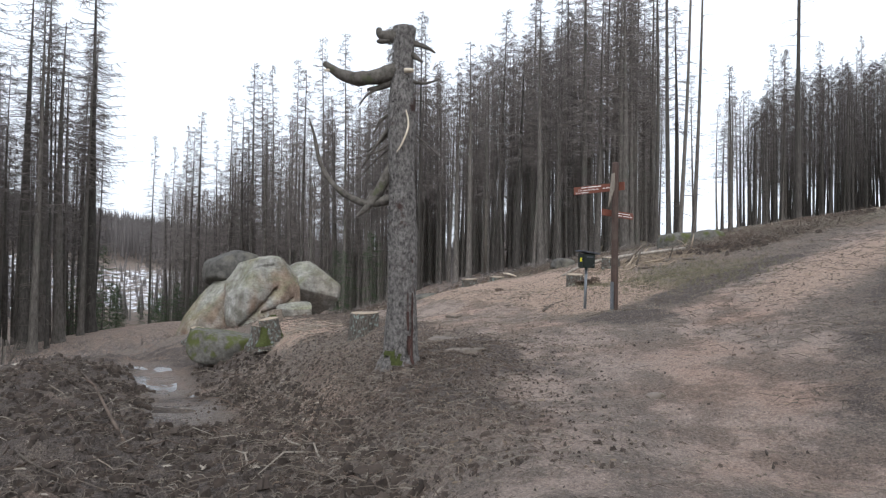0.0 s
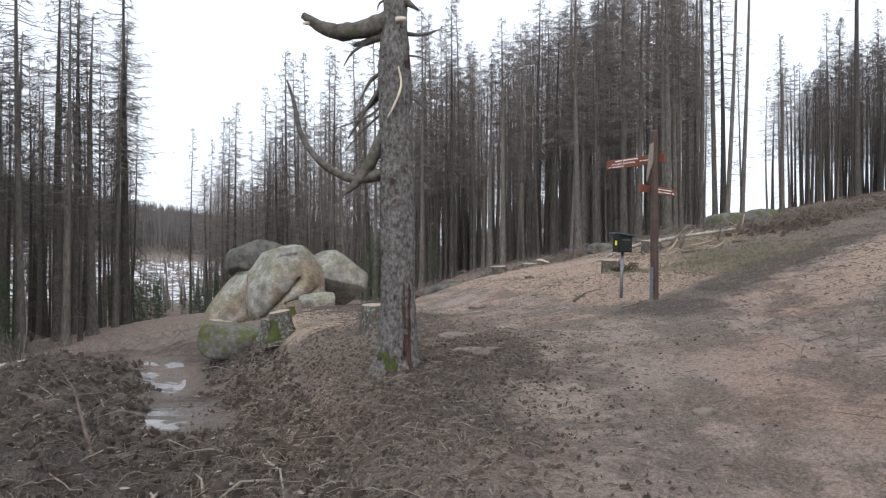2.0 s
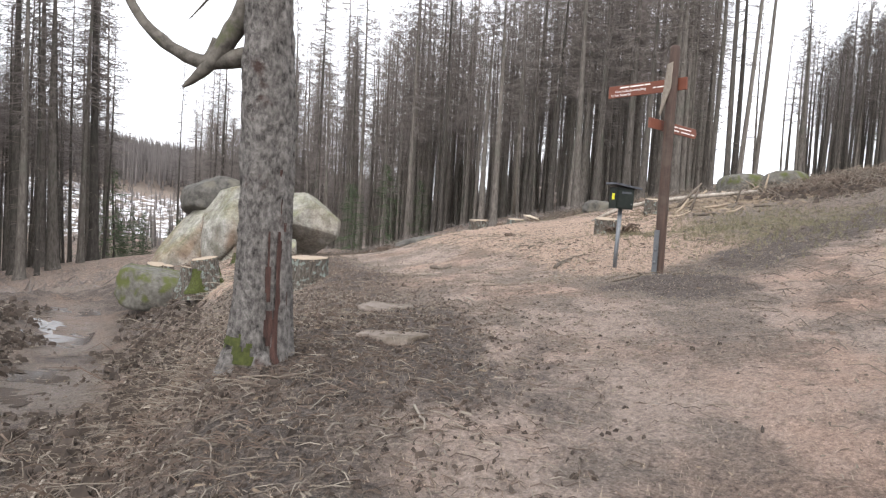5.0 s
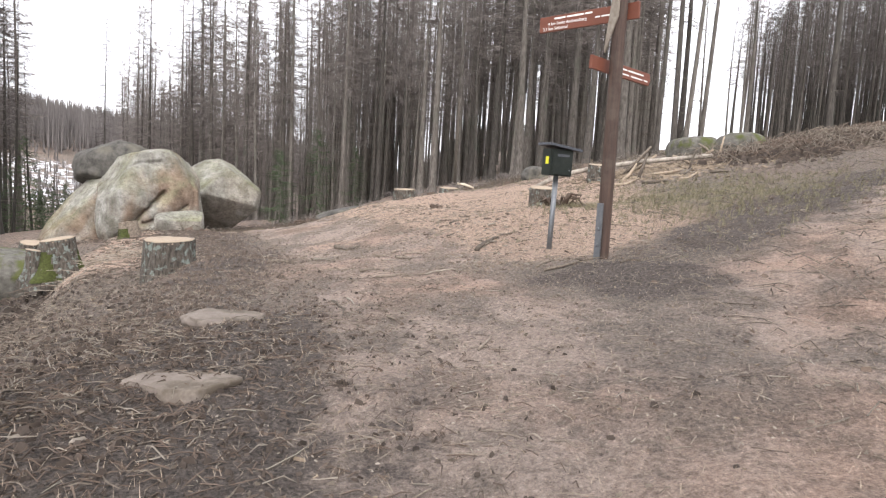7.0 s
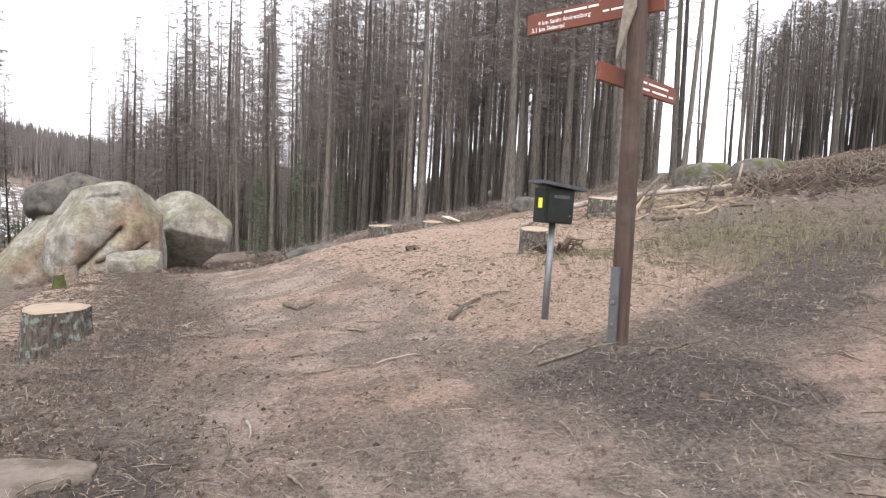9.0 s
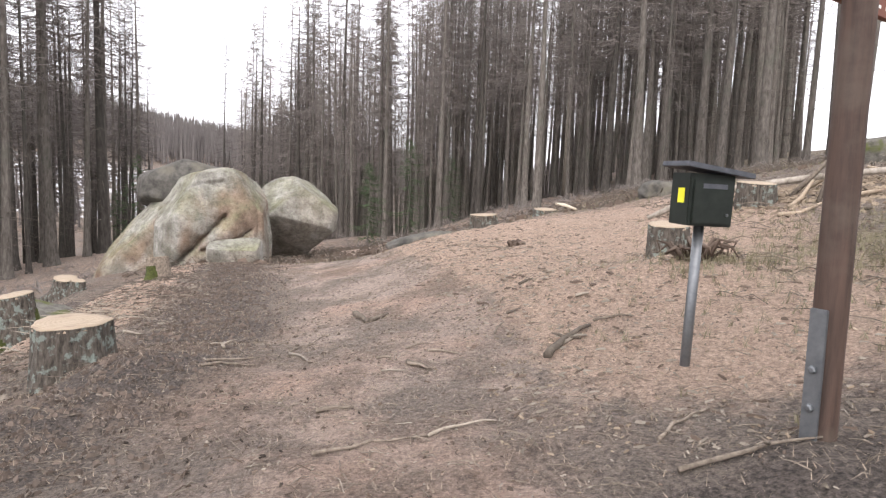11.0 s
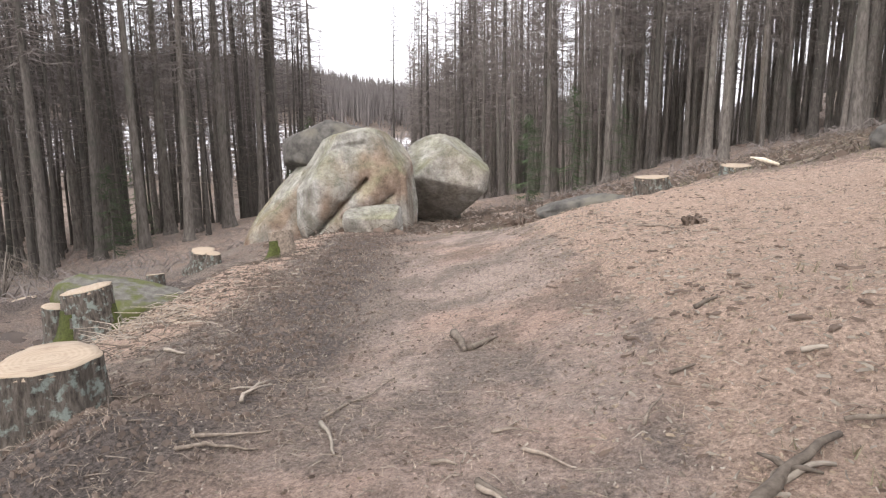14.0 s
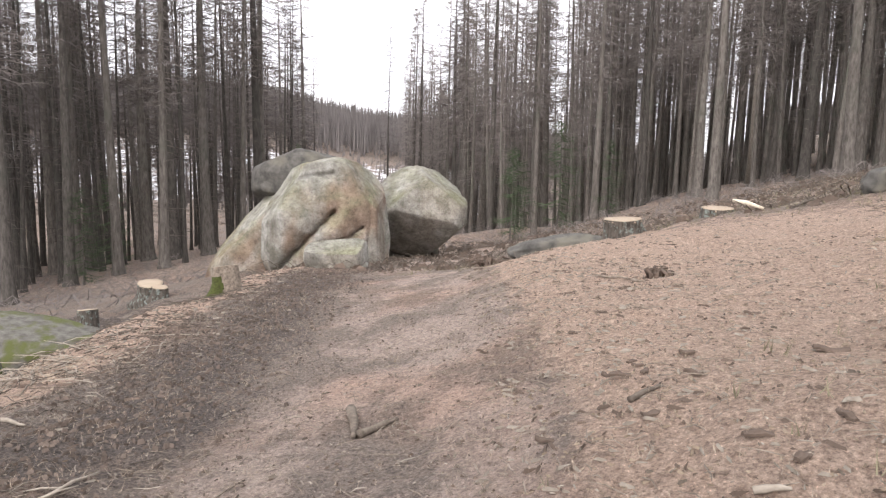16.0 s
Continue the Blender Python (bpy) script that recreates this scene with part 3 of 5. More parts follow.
def join_wood(name, label, count, inside, kinds, gap):
    """The rows behind, past counting: one joined mesh."""
    verts, faces, slots, placed, tries, base = [], [], [], [(e[0], e[1]) for e in EDGE], 0, 0
    stock = {}
    for k in set(kinds):
        stock[k] = []
        for slot, me in enumerate(KINDS[k]):
            co = np.empty(len(me.vertices) * 3)
            me.vertices.foreach_get("co", co)
            stock[k].append((slot, np.c_[co.reshape(-1, 3), np.ones(len(me.vertices))], [tuple(p.vertices) for p in me.polygons]))
    while len(placed) < count + len(EDGE) and tries < count * 60:
        tries += 1
        x, y = rnd(-62, 60), rnd(20, 118)
        if not inside(x, y) or any((x - a) ** 2 + (y - b) ** 2 < gap * gap for a, b in placed):
            continue
        placed.append((x, y))
        kind = random.choice(kinds)
        k, g = tree_scale(kind, x, y), rnd(0.8, 1.15)
        m = np.array(Matrix.Translation((x, y, float(land(x, y)[0]) - 0.02)) @ pose(0, 0, 0, rnd(-1.5, 1.5), rnd(-1.5, 1.5), rnd(0, 360)) @ Matrix.Diagonal((k * g, k * g, k, 1)))
        for slot, co, polys in stock[kind]:
            verts.append((co @ m.T)[:, :3])
            faces += [tuple(i + base for i in p) for p in polys]
            slots += [slot] * len(polys)
            base += len(co)
    me = bpy.data.meshes.new(name)
    me.from_pydata(np.concatenate(verts).tolist(), [], faces)
    for m in (BARK, DEAD_WOOD, NEEDLES):
        me.materials.append(m)
    me.polygons.foreach_set("material_index", slots)
    me.update()
    tagged(new(name, me), label, "trees", kind="stuff")


fill_wood(130, first_rows, (0, 0, 1, 2, 2, 3, 5), 1.6)
fill_wood(78, left_wood, (0, 1, 2, 3, 5, 5), 1.8)
join_wood("spruce_wood", "dense back rows of dead spruces behind the boulders", 330, lambda x, y: math.degrees(math.atan2(x, y)) < 22 and behind_rocks(x, y), (6, 6, 7, 8), 1.3)
join_wood("spruce_wood", "dense rows of dead spruces up the slope", 145, lambda x, y: -8 < math.degrees(math.atan2(x, y)) < 11 and y < 66 and behind_rocks(x, y), (6, 7, 8), 1.2)
join_wood("spruce_wood", "dense rows of dead spruces on the upper slope", 330, lambda x, y: math.degrees(math.atan2(x, y)) > 23 and y < 92 and x < 58 and behind_rocks(x, y), (6, 7, 8), 1.1)
join_wood("spruce_wood", "dense back rows of dead spruces above the valley", 160, left_wood, (6, 7, 8), 1.25)


# ---- boulders ----
def boulder_mesh(name, size, seed, rough, material, cuts=(), squash=2.4, fine=4, grooves=(), shear=0.0):
    """A weathered block: a rounded box with lumps, flattened by cutting planes; grooves are cracks (points x, z; width; depth) in its south face."""
    bm = bmesh.new()
    bmesh.ops.create_icosphere(bm, subdivisions=fine, radius=1.0)
    off = Vector((seed * 7.3, seed * 3.1, seed * 1.7))
    for v in bm.verts:
        p = v.co.copy()
        q = (abs(p.x) ** squash + abs(p.y) ** squash + abs(p.z) ** squash) ** (1 / squash)
        p = p / q
        for normal, d in cuts:
            nv = Vector(normal).normalized()
            over = p.dot(nv) - d
            if over > 0:
                p -= nv * over * 0.93
        s = 1 + rough * noise.noise(p * 1.3 + off) + rough * 0.45 * noise.noise(p * 3.1 + off) + rough * 0.2 * noise.noise(p * 7 + off) + rough * 0.08 * noise.noise(p * 19 + off)
        p = Vector((p.x * size[0], p.y * size[1], p.z * size[2])) * s
        if p.x < 0:
            p.x *= 1 + shear * (0.5 - p.z / (2 * size[2]))
        if p.y < 0.35 * size[1]:
            for pts, width, depth in grooves:
                best = 9.0
                for (x0, z0), (x1, z1) in zip(pts, pts[1:]):
                    ux, uz = x1 - x0, z1 - z0
                    t = min(max(((p.x - x0) * ux + (p.z - z0) * uz) / (ux * ux + uz * uz), 0), 1)
                    w = 0.05 * noise.noise(Vector((p.x * 4, p.z * 4, seed)))
                    best = min(best, math.hypot(p.x - x0 - t * ux, p.z - z0 - t * uz + w))
                p.y += depth * math.exp(-((best / width) ** 2)) + 0.45 * depth * math.exp(-((best / (5 * width)) ** 2))
        v.co = p
    for f in bm.faces:
        f.smooth = True
    return bm


# the view side of the group faces south-east: its own axes run along (0.86, 0.51) and (-0.51, 0.86)
rocks = thing("rock_formation", pose(-7.25, 27.7, -0.68, 0, 0, 31), "large rounded grey sandstone boulders stacked beside the path", "rock")


def rock(x, y, z, size, turn, seed, rough, cuts=(), material=ROCK, grooves=(), squash=2.4, fine=5, label="", shear=0.0):
    ob = part("boulder", boulder_mesh("boulder", size, seed, rough, material, cuts, squash, fine, grooves, shear), material, rocks, label)
    ob.matrix_basis = pose(x, y, z, *turn)
    return ob


# great leaning block with three cracks
rock(-0.22, 0.75, 0.62, (1.55, 1.5, 1.76), (0, 0, 0), 1, 0.06,
     (((0.97, -0.25, 0.05), 0.9), ((0.66, -0.35, 0.66), 0.93), ((-0.78, -0.25, 0.55), 0.93), ((0.1, -0.86, 0.5), 0.84), ((0.45, -0.85, 0.1), 0.88)),
     grooves=((((0.14, 0.5), (-0.6, -0.25), (-1.5, -1.25)), 0.045, 0.32), (((0.85, 0.12), (0.45, -0.18), (-0.5, -0.45)), 0.035, 0.2), (((0.1, 1.42), (-0.5, 1.36), (-1.0, 1.15)), 0.04, 0.1), (((1.0, 0.9), (1.05, 0.2), (0.9, -0.7)), 0.025, 0.06)),
     fine=6, squash=3.0, shear=0.2, label="great leaning boulder with diagonal cracks and rusty stains")
# cap, right-hand block on its hollow, slab at the foot, sloping flank and its knob
rock(-1.0, 2.4, 1.82, (1.5, 1.1, 0.92), (0, -4, 8), 3, 0.08, (((-0.55, -0.3, -0.78), 0.8), ((-0.5, 0, 0.86), 0.86), ((0.45, -0.1, 0.88), 0.82)), DARK_ROCK, label="dark weathered cap boulder")
rock(2.35, 2.75, 0.86, (1.32, 1.3, 1.36), (0, 3, -4), 4, 0.05, (((-0.08, -0.66, -0.75), 0.58), ((0.66, -0.1, -0.74), 0.8), ((0.52, -0.2, 0.83), 0.8), ((-0.5, -0.45, 0.74), 0.84), ((0.1, -0.95, 0.3), 0.86)), material=PALE_ROCK, squash=2.8, label="pale green-grey boulder overhanging a dark hollow")
rock(0.1, -2.45, 0.3, (0.7, 0.5, 0.36), (0, -5, 6), 5, 0.06, (((0, -0.45, 0.88), 0.7), ((0.92, -0.3, 0), 0.82), ((-0.7, -0.6, -0.2), 0.8), ((-0.3, -0.9, 0.1), 0.82)), material=PALE_ROCK, squash=4.5, label="pale angular slab at the foot of the boulders")
rock(-2.0, 1.65, -0.02, (1.0, 1.2, 2.05), (0, 38, 4), 7, 0.07, (((-0.2, -0.85, 0.4), 0.76), ((-0.9, -0.3, 0.2), 0.84)), squash=2.8, label="sloping rust-brown flank of the boulders")
rock(-2.62, 1.25, -0.1, (0.42, 0.55, 0.85), (0, 42, 4), 9, 0.12, squash=3.0)
rock(2.0, 4.4, -0.6, (1.0, 0.8, 0.7), (0, 0, 0), 8, 0.15, material=DARK_ROCK)


def single_rock(name, x, y, sink, size, turn, seed, label, material=MOSSY_ROCK, rough=0.15, squash=2.6, cuts=(), fine=4, group=""):
    me = bpy.data.meshes.new(name)
    bm = boulder_mesh(name, size, seed, rough, material, cuts, squash, fine)
    bm.to_mesh(me)
    bm.free()
    me.materials.append(material)
    ob = new(name, me)
    ob.matrix_world = Matrix.Translation(on(x, y, size[2] * sink)) @ pose(0, 0, 0, *turn)
    return tagged(ob, label, "rock", group)


single_rock("mossy_boulder", -6.25, 18.95, 0.5, (1.0, 0.62, 0.5), (4, 5, 20), 21, "grey boulder with bright green moss on the muddy bank", squash=4.5, rough=0.1, cuts=(((0.15, 0, 1), 0.72), ((-0.7, -0.7, 0.1), 0.85), ((0.6, -0.8, 0), 0.85), ((0, -0.8, 0.6), 0.9)))
single_rock("mossy_boulder", 7.9, 23.8, -0.1, (0.66, 0.6, 0.5), (0, -6, 0), 22, "moss-covered rock hump among felled branches on the slope")
single_rock("mossy_boulder", 8.3, 21.9, 0.1, (0.55, 0.5, 0.38), (0, 0, 10), 23, "low mossy rock beside the felled branches")
single_rock("rock_ledge", -1.25, 26.4, 0.3, (0.95, 0.4, 0.2), (0, -9, 25), 24, "flat grey rock ledge showing out of the red litter", DARK_ROCK)
single_rock("boulder", 4.2, 25.5, 0.1, (0.45, 0.4, 0.28), (0, 0, 0), 25, "small grey boulder behind the felled log", DARK_ROCK)
single_rock("path_stone", 0.16, 11.3, -0.3, (0.31, 0.24, 0.1), (0, 0, 10), 26, "flat pale stone set in the dark trodden soil", PALE_STONE, rough=0.16, cuts=(((0.1, 0, 1), 0.6), ((0.7, -0.7, 0), 0.75), ((-0.8, -0.4, 0), 0.8)), fine=4, group="flat stones by the path")
single_rock("path_stone", 0.45, 9.75, -0.4, (0.32, 0.22, 0.09), (0, 0, -6), 27, "flat pale stone set in the dark trodden soil", PALE_STONE, rough=0.16, cuts=(((-0.1, 0, 1), 0.6), ((-0.6, -0.8, 0), 0.75), ((0.9, -0.3, 0), 0.8)), fine=4, group="flat stones by the path")
single_rock("path_stone", 2.45, 7.25, -0.1, (0.11, 0.08, 0.05), (0, 0, 30), 28, "small pale stone on the trodden track", PALE_STONE, fine=3, group="flat stones by the path")


# ---- broken-off dead tree beside the path ----
def build_snag():
    base = on(-0.43, 9.1, -0.17)
    snag = thing("dead_tree_trunk", Matrix.Translation(base), "broken-off dead spruce trunk with curved dead branches", "tree")
    s = Soup()
    top = 4.68
    zs = [-0.3, 0.0, 0.12, 0.3, 0.6, 1.0] + [1.0 + (top - 1.0) * k / 40 for k in range(1, 41)]
    pts, rad = [], []
    for z in zs:
        pts.append(Vector((0.02 * math.sin(z * 1.3), 0.02 * math.cos(z), z)))
        rad.append(0.205 - 0.012 * z + 0.11 * math.exp(-max(z, 0) / 0.22) + 0.02 * math.sin(z * 4.1) * (0.3 if z < 3 else 1))
    s.tube(pts, rad, 48, True, 0.2)
    part("trunk", s.mesh("trunk", SNAG_BARK), None, snag)

    def limb(points, radii, name="branch", material=SNAG_WOOD, label=""):
        k = Soup()
        dense, rr = [], []
        for i in range(len(points) - 1):
            p0, p1 = Vector(points[max(i - 1, 0)]), Vector(points[i])
            p2, p3 = Vector(points[i + 1]), Vector(points[min(i + 2, len(points) - 1)])
            for j in range(4):
                u = j / 4
                dense.append(0.5 * ((2 * p1) + (p2 - p0) * u + (2 * p0 - 5 * p1 + 4 * p2 - p3) * u * u + (3 * p1 - p0 - 3 * p2 + p3) * u**3))
                rr.append(radii[i] * (1 - u) + radii[i + 1] * u)
        dense.append(Vector(points[-1]))
        rr.append(radii[-1])
        k.tube(dense, rr, 10, True, 0.3)
        part(name, k.mesh(name, material), None, snag, label)

    limb([(-0.05, 0, 4.12), (-0.3, -0.02, 4.02), (-0.55, -0.05, 3.97), (-0.82, -0.05, 4.02), (-1.08, -0.05, 4.18)], [0.13, 0.11, 0.095, 0.08, 0.035], label="thick upward-curved broken branch")
    limb([(-0.98, -0.05, 4.09), (-1.08, -0.06, 4.08)], [0.04, 0.008], "splinter", PALE_WOOD)
    limb([(-0.1, 0.05, 2.38), (-0.37, 0.0, 2.3), (-0.56, 0, 2.31), (-0.8, 0, 2.43), (-1.0, 0, 2.62), (-1.13, 0, 2.87), (-1.2, 0.02, 3.17), (-1.29, 0.02, 3.46)], [0.075, 0.058, 0.05, 0.043, 0.035, 0.029, 0.022, 0.008], label="long sickle-shaped mossy dead branch")
    limb([(-0.1, 0.05, 2.9), (-0.23, 0.02, 2.64), (-0.34, 0.0, 2.42), (-0.47, -0.03, 2.23), (-0.62, -0.05, 2.1)], [0.08, 0.08, 0.07, 0.045, 0.01])
    limb([(-0.4, 0.02, 2.46), (-0.5, 0, 2.26), (-0.56, 0, 2.14)], [0.04, 0.025, 0.006])
    limb([(-0.1, 0, 3.95), (-0.36, 0, 3.86), (-0.5, 0.02, 3.84)], [0.05, 0.04, 0.02])
    limb([(-0.38, 0, 3.84), (-0.52, 0, 3.74), (-0.62, 0.02, 3.6)], [0.02, 0.014, 0.006])
    for a, b, c, r in (((-0.14, 0, 3.4), (-0.38, 0.0, 3.05), (-0.56, 0, 2.76), 0.03), ((-0.14, 0.04, 3.3), (-0.34, 0.05, 3.12), (-0.5, 0.08, 3.0), 0.028), ((-0.14, -0.04, 3.16), (-0.3, -0.08, 3.0), (-0.68, -0.1, 2.86), 0.02),
                       ((-0.15, 0.0, 3.52), (-0.3, 0, 3.42), (-0.42, 0, 3.2), 0.026), ((0.12, 0, 3.25), (0.32, -0.02, 3.1), (0.52, 0, 2.9), 0.012), ((0.12, 0, 3.7), (0.26, 0, 3.68), (0.38, 0, 3.62), 0.014),
                       ((-0.15, 0, 3.06), (-0.4, 0.05, 2.86), (-0.62, 0.02, 2.6), 0.016), ((-0.12, 0, 4.35), (-0.2, 0, 4.3), (-0.22, 0, 4.22), 0.014), ((0.12, 0, 3.95), (0.3, 0.0, 3.93), (0.5, 0, 3.99), 0.026)):
        limb([a, b, c], [r, r * 0.75, r * 0.25], "twig")
    limb([(0.08, 0, 4.48), (0.28, -0.02, 4.42), (0.42, 0, 4.34)], [0.045, 0.03, 0.01], "splinter")
    limb([(0.1, -0.05, 4.3), (0.26, -0.05, 4.2)], [0.05, 0.01], "splinter")
    limb([(0.03, -0.15, 4.06), (0.14, -0.22, 4.04)], [0.035, 0.02], "splinter", PALE_WOOD)
    limb([(-0.06, 0, 4.58), (-0.2, 0, 4.56), (-0.33, 0.0, 4.6), (-0.35, 0, 4.68)], [0.1, 0.085, 0.06, 0.03], "broken_top")
    limb([(-0.2, 0, 4.52), (-0.32, 0, 4.5), (-0.38, 0, 4.5)], [0.06, 0.04, 0.015], "splinter")
    limb([(0.05, -0.19, 3.52), (0.09, -0.24, 3.3), (0.02, -0.27, 3.08), (-0.06, -0.25, 2.95)], [0.008, 0.014, 0.013, 0.004], "bark_strip", PALE_WOOD, "peeled pale strip of bark")
    for a in (0.4, 1.7, 2.9, 4.1, 5.2):
        d = Vector((math.cos(a), math.sin(a), 0))
        limb([tuple(d * 0.16 + Vector((0, 0, 0.2))), tuple(d * 0.3 + Vector((0, 0, 0.0))), tuple(d * 0.44 + Vector((0, 0, -0.16)))], [0.1, 0.08, 0.04], "root", SNAG_BARK)
    # stripped red-brown wood with a rotten hollow low on the path side
    v, f = [], []
    for k in range(25):
        z = 0.04 + 1.5 * k / 24
        for i in range(17):
            a = -1.15 + 1.05 * i / 16
            r = 0.213 - 0.012 * z + 0.11 * math.exp(-z / 0.22) + 0.012 * noise.noise(Vector((a * 9, z * 5, 8))) - 0.05 * math.exp(-((a + 0.35) / 0.22) ** 2 - ((z - 0.22) / 0.16) ** 2)
            v.append((r * math.cos(a), r * math.sin(a), z))
    for k in range(24):
        for i in range(16):
            if 0.75 + 0.7 * noise.noise(Vector((i * 0.3, k * 0.24, 5))) > 0.25 + 0.035 * k + 0.55 * abs(i / 8 - 1) ** 2:
                f.append((k * 17 + i, k * 17 + i + 1, (k + 1) * 17 + i + 1, (k + 1) * 17 + i))
    part("bare_wood_patch", mesh_of("bare_wood_patch", v, f, STRIPPED_WOOD), None, snag, "dark red-brown wood where the bark has fallen off")
    v, f = [], []
    for k in range(11):
        z = 0.16 + 0.3 * k / 10
        for i in range(33):
            a = 3.4 + 2.0 * i / 32
            r = 0.212 + 0.11 * math.exp(-z / 0.22) + 0.02 * abs(noise.noise(Vector((a * 8, z * 20, 3))))
            v.append((r * math.cos(a), r * math.sin(a), z))
    for k in range(10):
        for i in range(32):
            if 0.5 + 0.6 * noise.noise(Vector((i * 0.22, k * 0.35, 1))) > 0.3 + 0.05 * k + 0.5 * abs(i / 16 - 1) ** 2:
                f.append((k * 33 + i, k * 33 + i + 1, (k + 1) * 33 + i + 1, (k + 1) * 33 + i))
    part("moss_patch", mesh_of("moss_patch", v, f, MOSS), None, snag, "green moss at the foot")


build_snag()


# ---- signpost ----
def board(length, tall, thick, tip):
    """A sign board along +x that ends in a point when tip is given."""
    bm = bmesh.new()
    pts = [(0, -tall / 2), (length - tip, -tall / 2), (length, 0), (length - tip, tall / 2), (0, tall / 2)] if tip else [(0, -tall / 2), (length, -tall / 2), (length, tall / 2), (0, tall / 2)]
    lo = [bm.verts.new((x, -thick / 2, z)) for x, z in pts]
    hi = [bm.verts.new((x, thick / 2, z)) for x, z in pts]
    bm.faces.new(lo)
    bm.faces.new(hi[::-1])
    for i in range(len(pts)):
        j = (i + 1) % len(pts)
        bm.faces.new((lo[j], lo[i], hi[i], hi[j]))
    bmesh.ops.recalc_face_normals(bm, faces=bm.faces)
    bmesh.ops.bevel(bm, geom=list(bm.edges), offset=0.003, segments=1, affect="EDGES")
    return bm


def box(sx, sy, sz, bevel=0.004, at=(0, 0, 0)):
    bm = bmesh.new()
    bmesh.ops.create_cube(bm, size=1.0)
    for v in bm.verts:
        v.co = Vector((v.co.x * sx + at[0], v.co.y * sy + at[1], v.co.z * sz + at[2]))
    if bevel:
        bmesh.ops.bevel(bm, geom=list(bm.edges), offset=bevel, segments=2, affect="EDGES")
    return bm


def lettering(text, size, m, parent):
    cu = bpy.data.curves.new("lettering", "FONT")
    cu.body, cu.size, cu.extrude = text, size, 0.0008
    tmp = new("lettering", cu)
    me = bpy.data.meshes.new_from_object(tmp.evaluated_get(bpy.context.evaluated_depsgraph_get()))
    bpy.data.objects.remove(tmp)
    me.materials.clear()
    me.materials.append(WHITE_PAINT)
    ob = part("lettering", me, None, parent)
    ob.matrix_basis = m
    return ob


def build_signpost():
    base = on(3.3, 13.0)
    post = thing("signpost", Matrix.Translation(base), "round brown wooden signpost with red-brown direction boards", "signpost")
    s = Soup()
    tall = 2.84
    zs = [-0.4] + [tall * k / 10 for k in range(10)] + [tall - 0.05, tall - 0.012, tall]
    s.tube([(0, 0, z) for z in zs], [0.068 - 0.006 * z / tall for z in zs[:-2]] + [0.055, 0.03], 24, True, 0.05)
    part("post", s.mesh("post", POST_WOOD), None, post)
    # board that points away along the footpath
    arm = part("direction_board", board(1.1, 0.155, 0.03, 0.0), SIGN_PAINT, post, "long red-brown board with white lettering")
    arm.matrix_basis = pose(0.17, -0.03, 2.38, 0, 2, 139.6)
    face = Matrix.Translation((0, 0.0195, 0)) @ pose(0, 0, 0, 90, 0, 180)
    # bars stand for the line that cannot be read
    for w, x in ((0.13, 0.86), (0.19, 0.68), (0.08, 0.53)):
        part("text_bar", box(w, 0.0016, 0.016, 0, (x, 0.0165, 0.048)), WHITE_PAINT, arm)
    for text, size, x, z in (("4 km Sankt Andreasberg", 0.045, 1.0, -0.016), ("3,1 km Siebertal", 0.045, 1.06, -0.063)):
        lettering(text, size, Matrix.Translation((x, 0.0165, z)) @ pose(0, 0, 0, 90, 0, 180), arm)
    for w, x in ((0.05, 0.43), (0.1, 0.34)):
        part("text_bar", box(w, 0.0016, 0.014, 0, (x, 0.0165, -0.004)), WHITE_PAINT, arm)
    low = part("direction_board", board(1.1, 0.125, 0.03, 0.03), SIGN_PAINT, post, "shorter red-brown board with white lettering")
    low.matrix_basis = pose(-0.27, -0.11, 1.87, 0, 1.5, 45)
    for z, words in ((0.022, ((0.13, 0.56), (0.3, 0.8))), (-0.024, ((0.17, 0.58), (0.22, 0.82), (0.07, 1.0)))):
        for w, x in words:
            part("text_bar", box(w, 0.0016, 0.014, 0, (x, -0.0165, z)), WHITE_PAINT, low)
    bm = bmesh.new()
    ring = ((-0.02, 2.6), (0.06, 2.62), (0.05, 2.3), (-0.09, 1.98), (-0.1, 2.02))
    lo = [bm.verts.new((x, -0.085, z)) for x, z in ring]
    hi = [bm.verts.new((x, -0.07, z)) for x, z in ring]
    bm.faces.new(lo)
    bm.faces.new(hi[::-1])
    for i in range(5):
        bm.faces.new((lo[(i + 1) % 5], lo[i], hi[i], hi[(i + 1) % 5]))
    bmesh.ops.recalc_face_normals(bm, faces=bm.faces)
    part("narrow_board", bm, PALE_STICK, post, "narrow weathered grey pointed board").matrix_basis = pose(0, 0, 0, 0, 0, -58)
    plate = part("steel_plate", box(0.075, 0.012, 0.9, 0.003, (0, 0, 0.1)), STEEL, post, "galvanised steel ground plate with two bolts")
    plate.matrix_basis = pose(-0.058, -0.048, 0, 0, 0, -50)
    for z in (0.14, 0.3):
        b = Soup()
        b.tube([(0, -0.005, z), (0, -0.02, z), (0, -0.024, z)], [0.018, 0.018, 0.01], 6)
        part("bolt", b.mesh("bolt", STEEL, False), None, plate)


build_signpost()


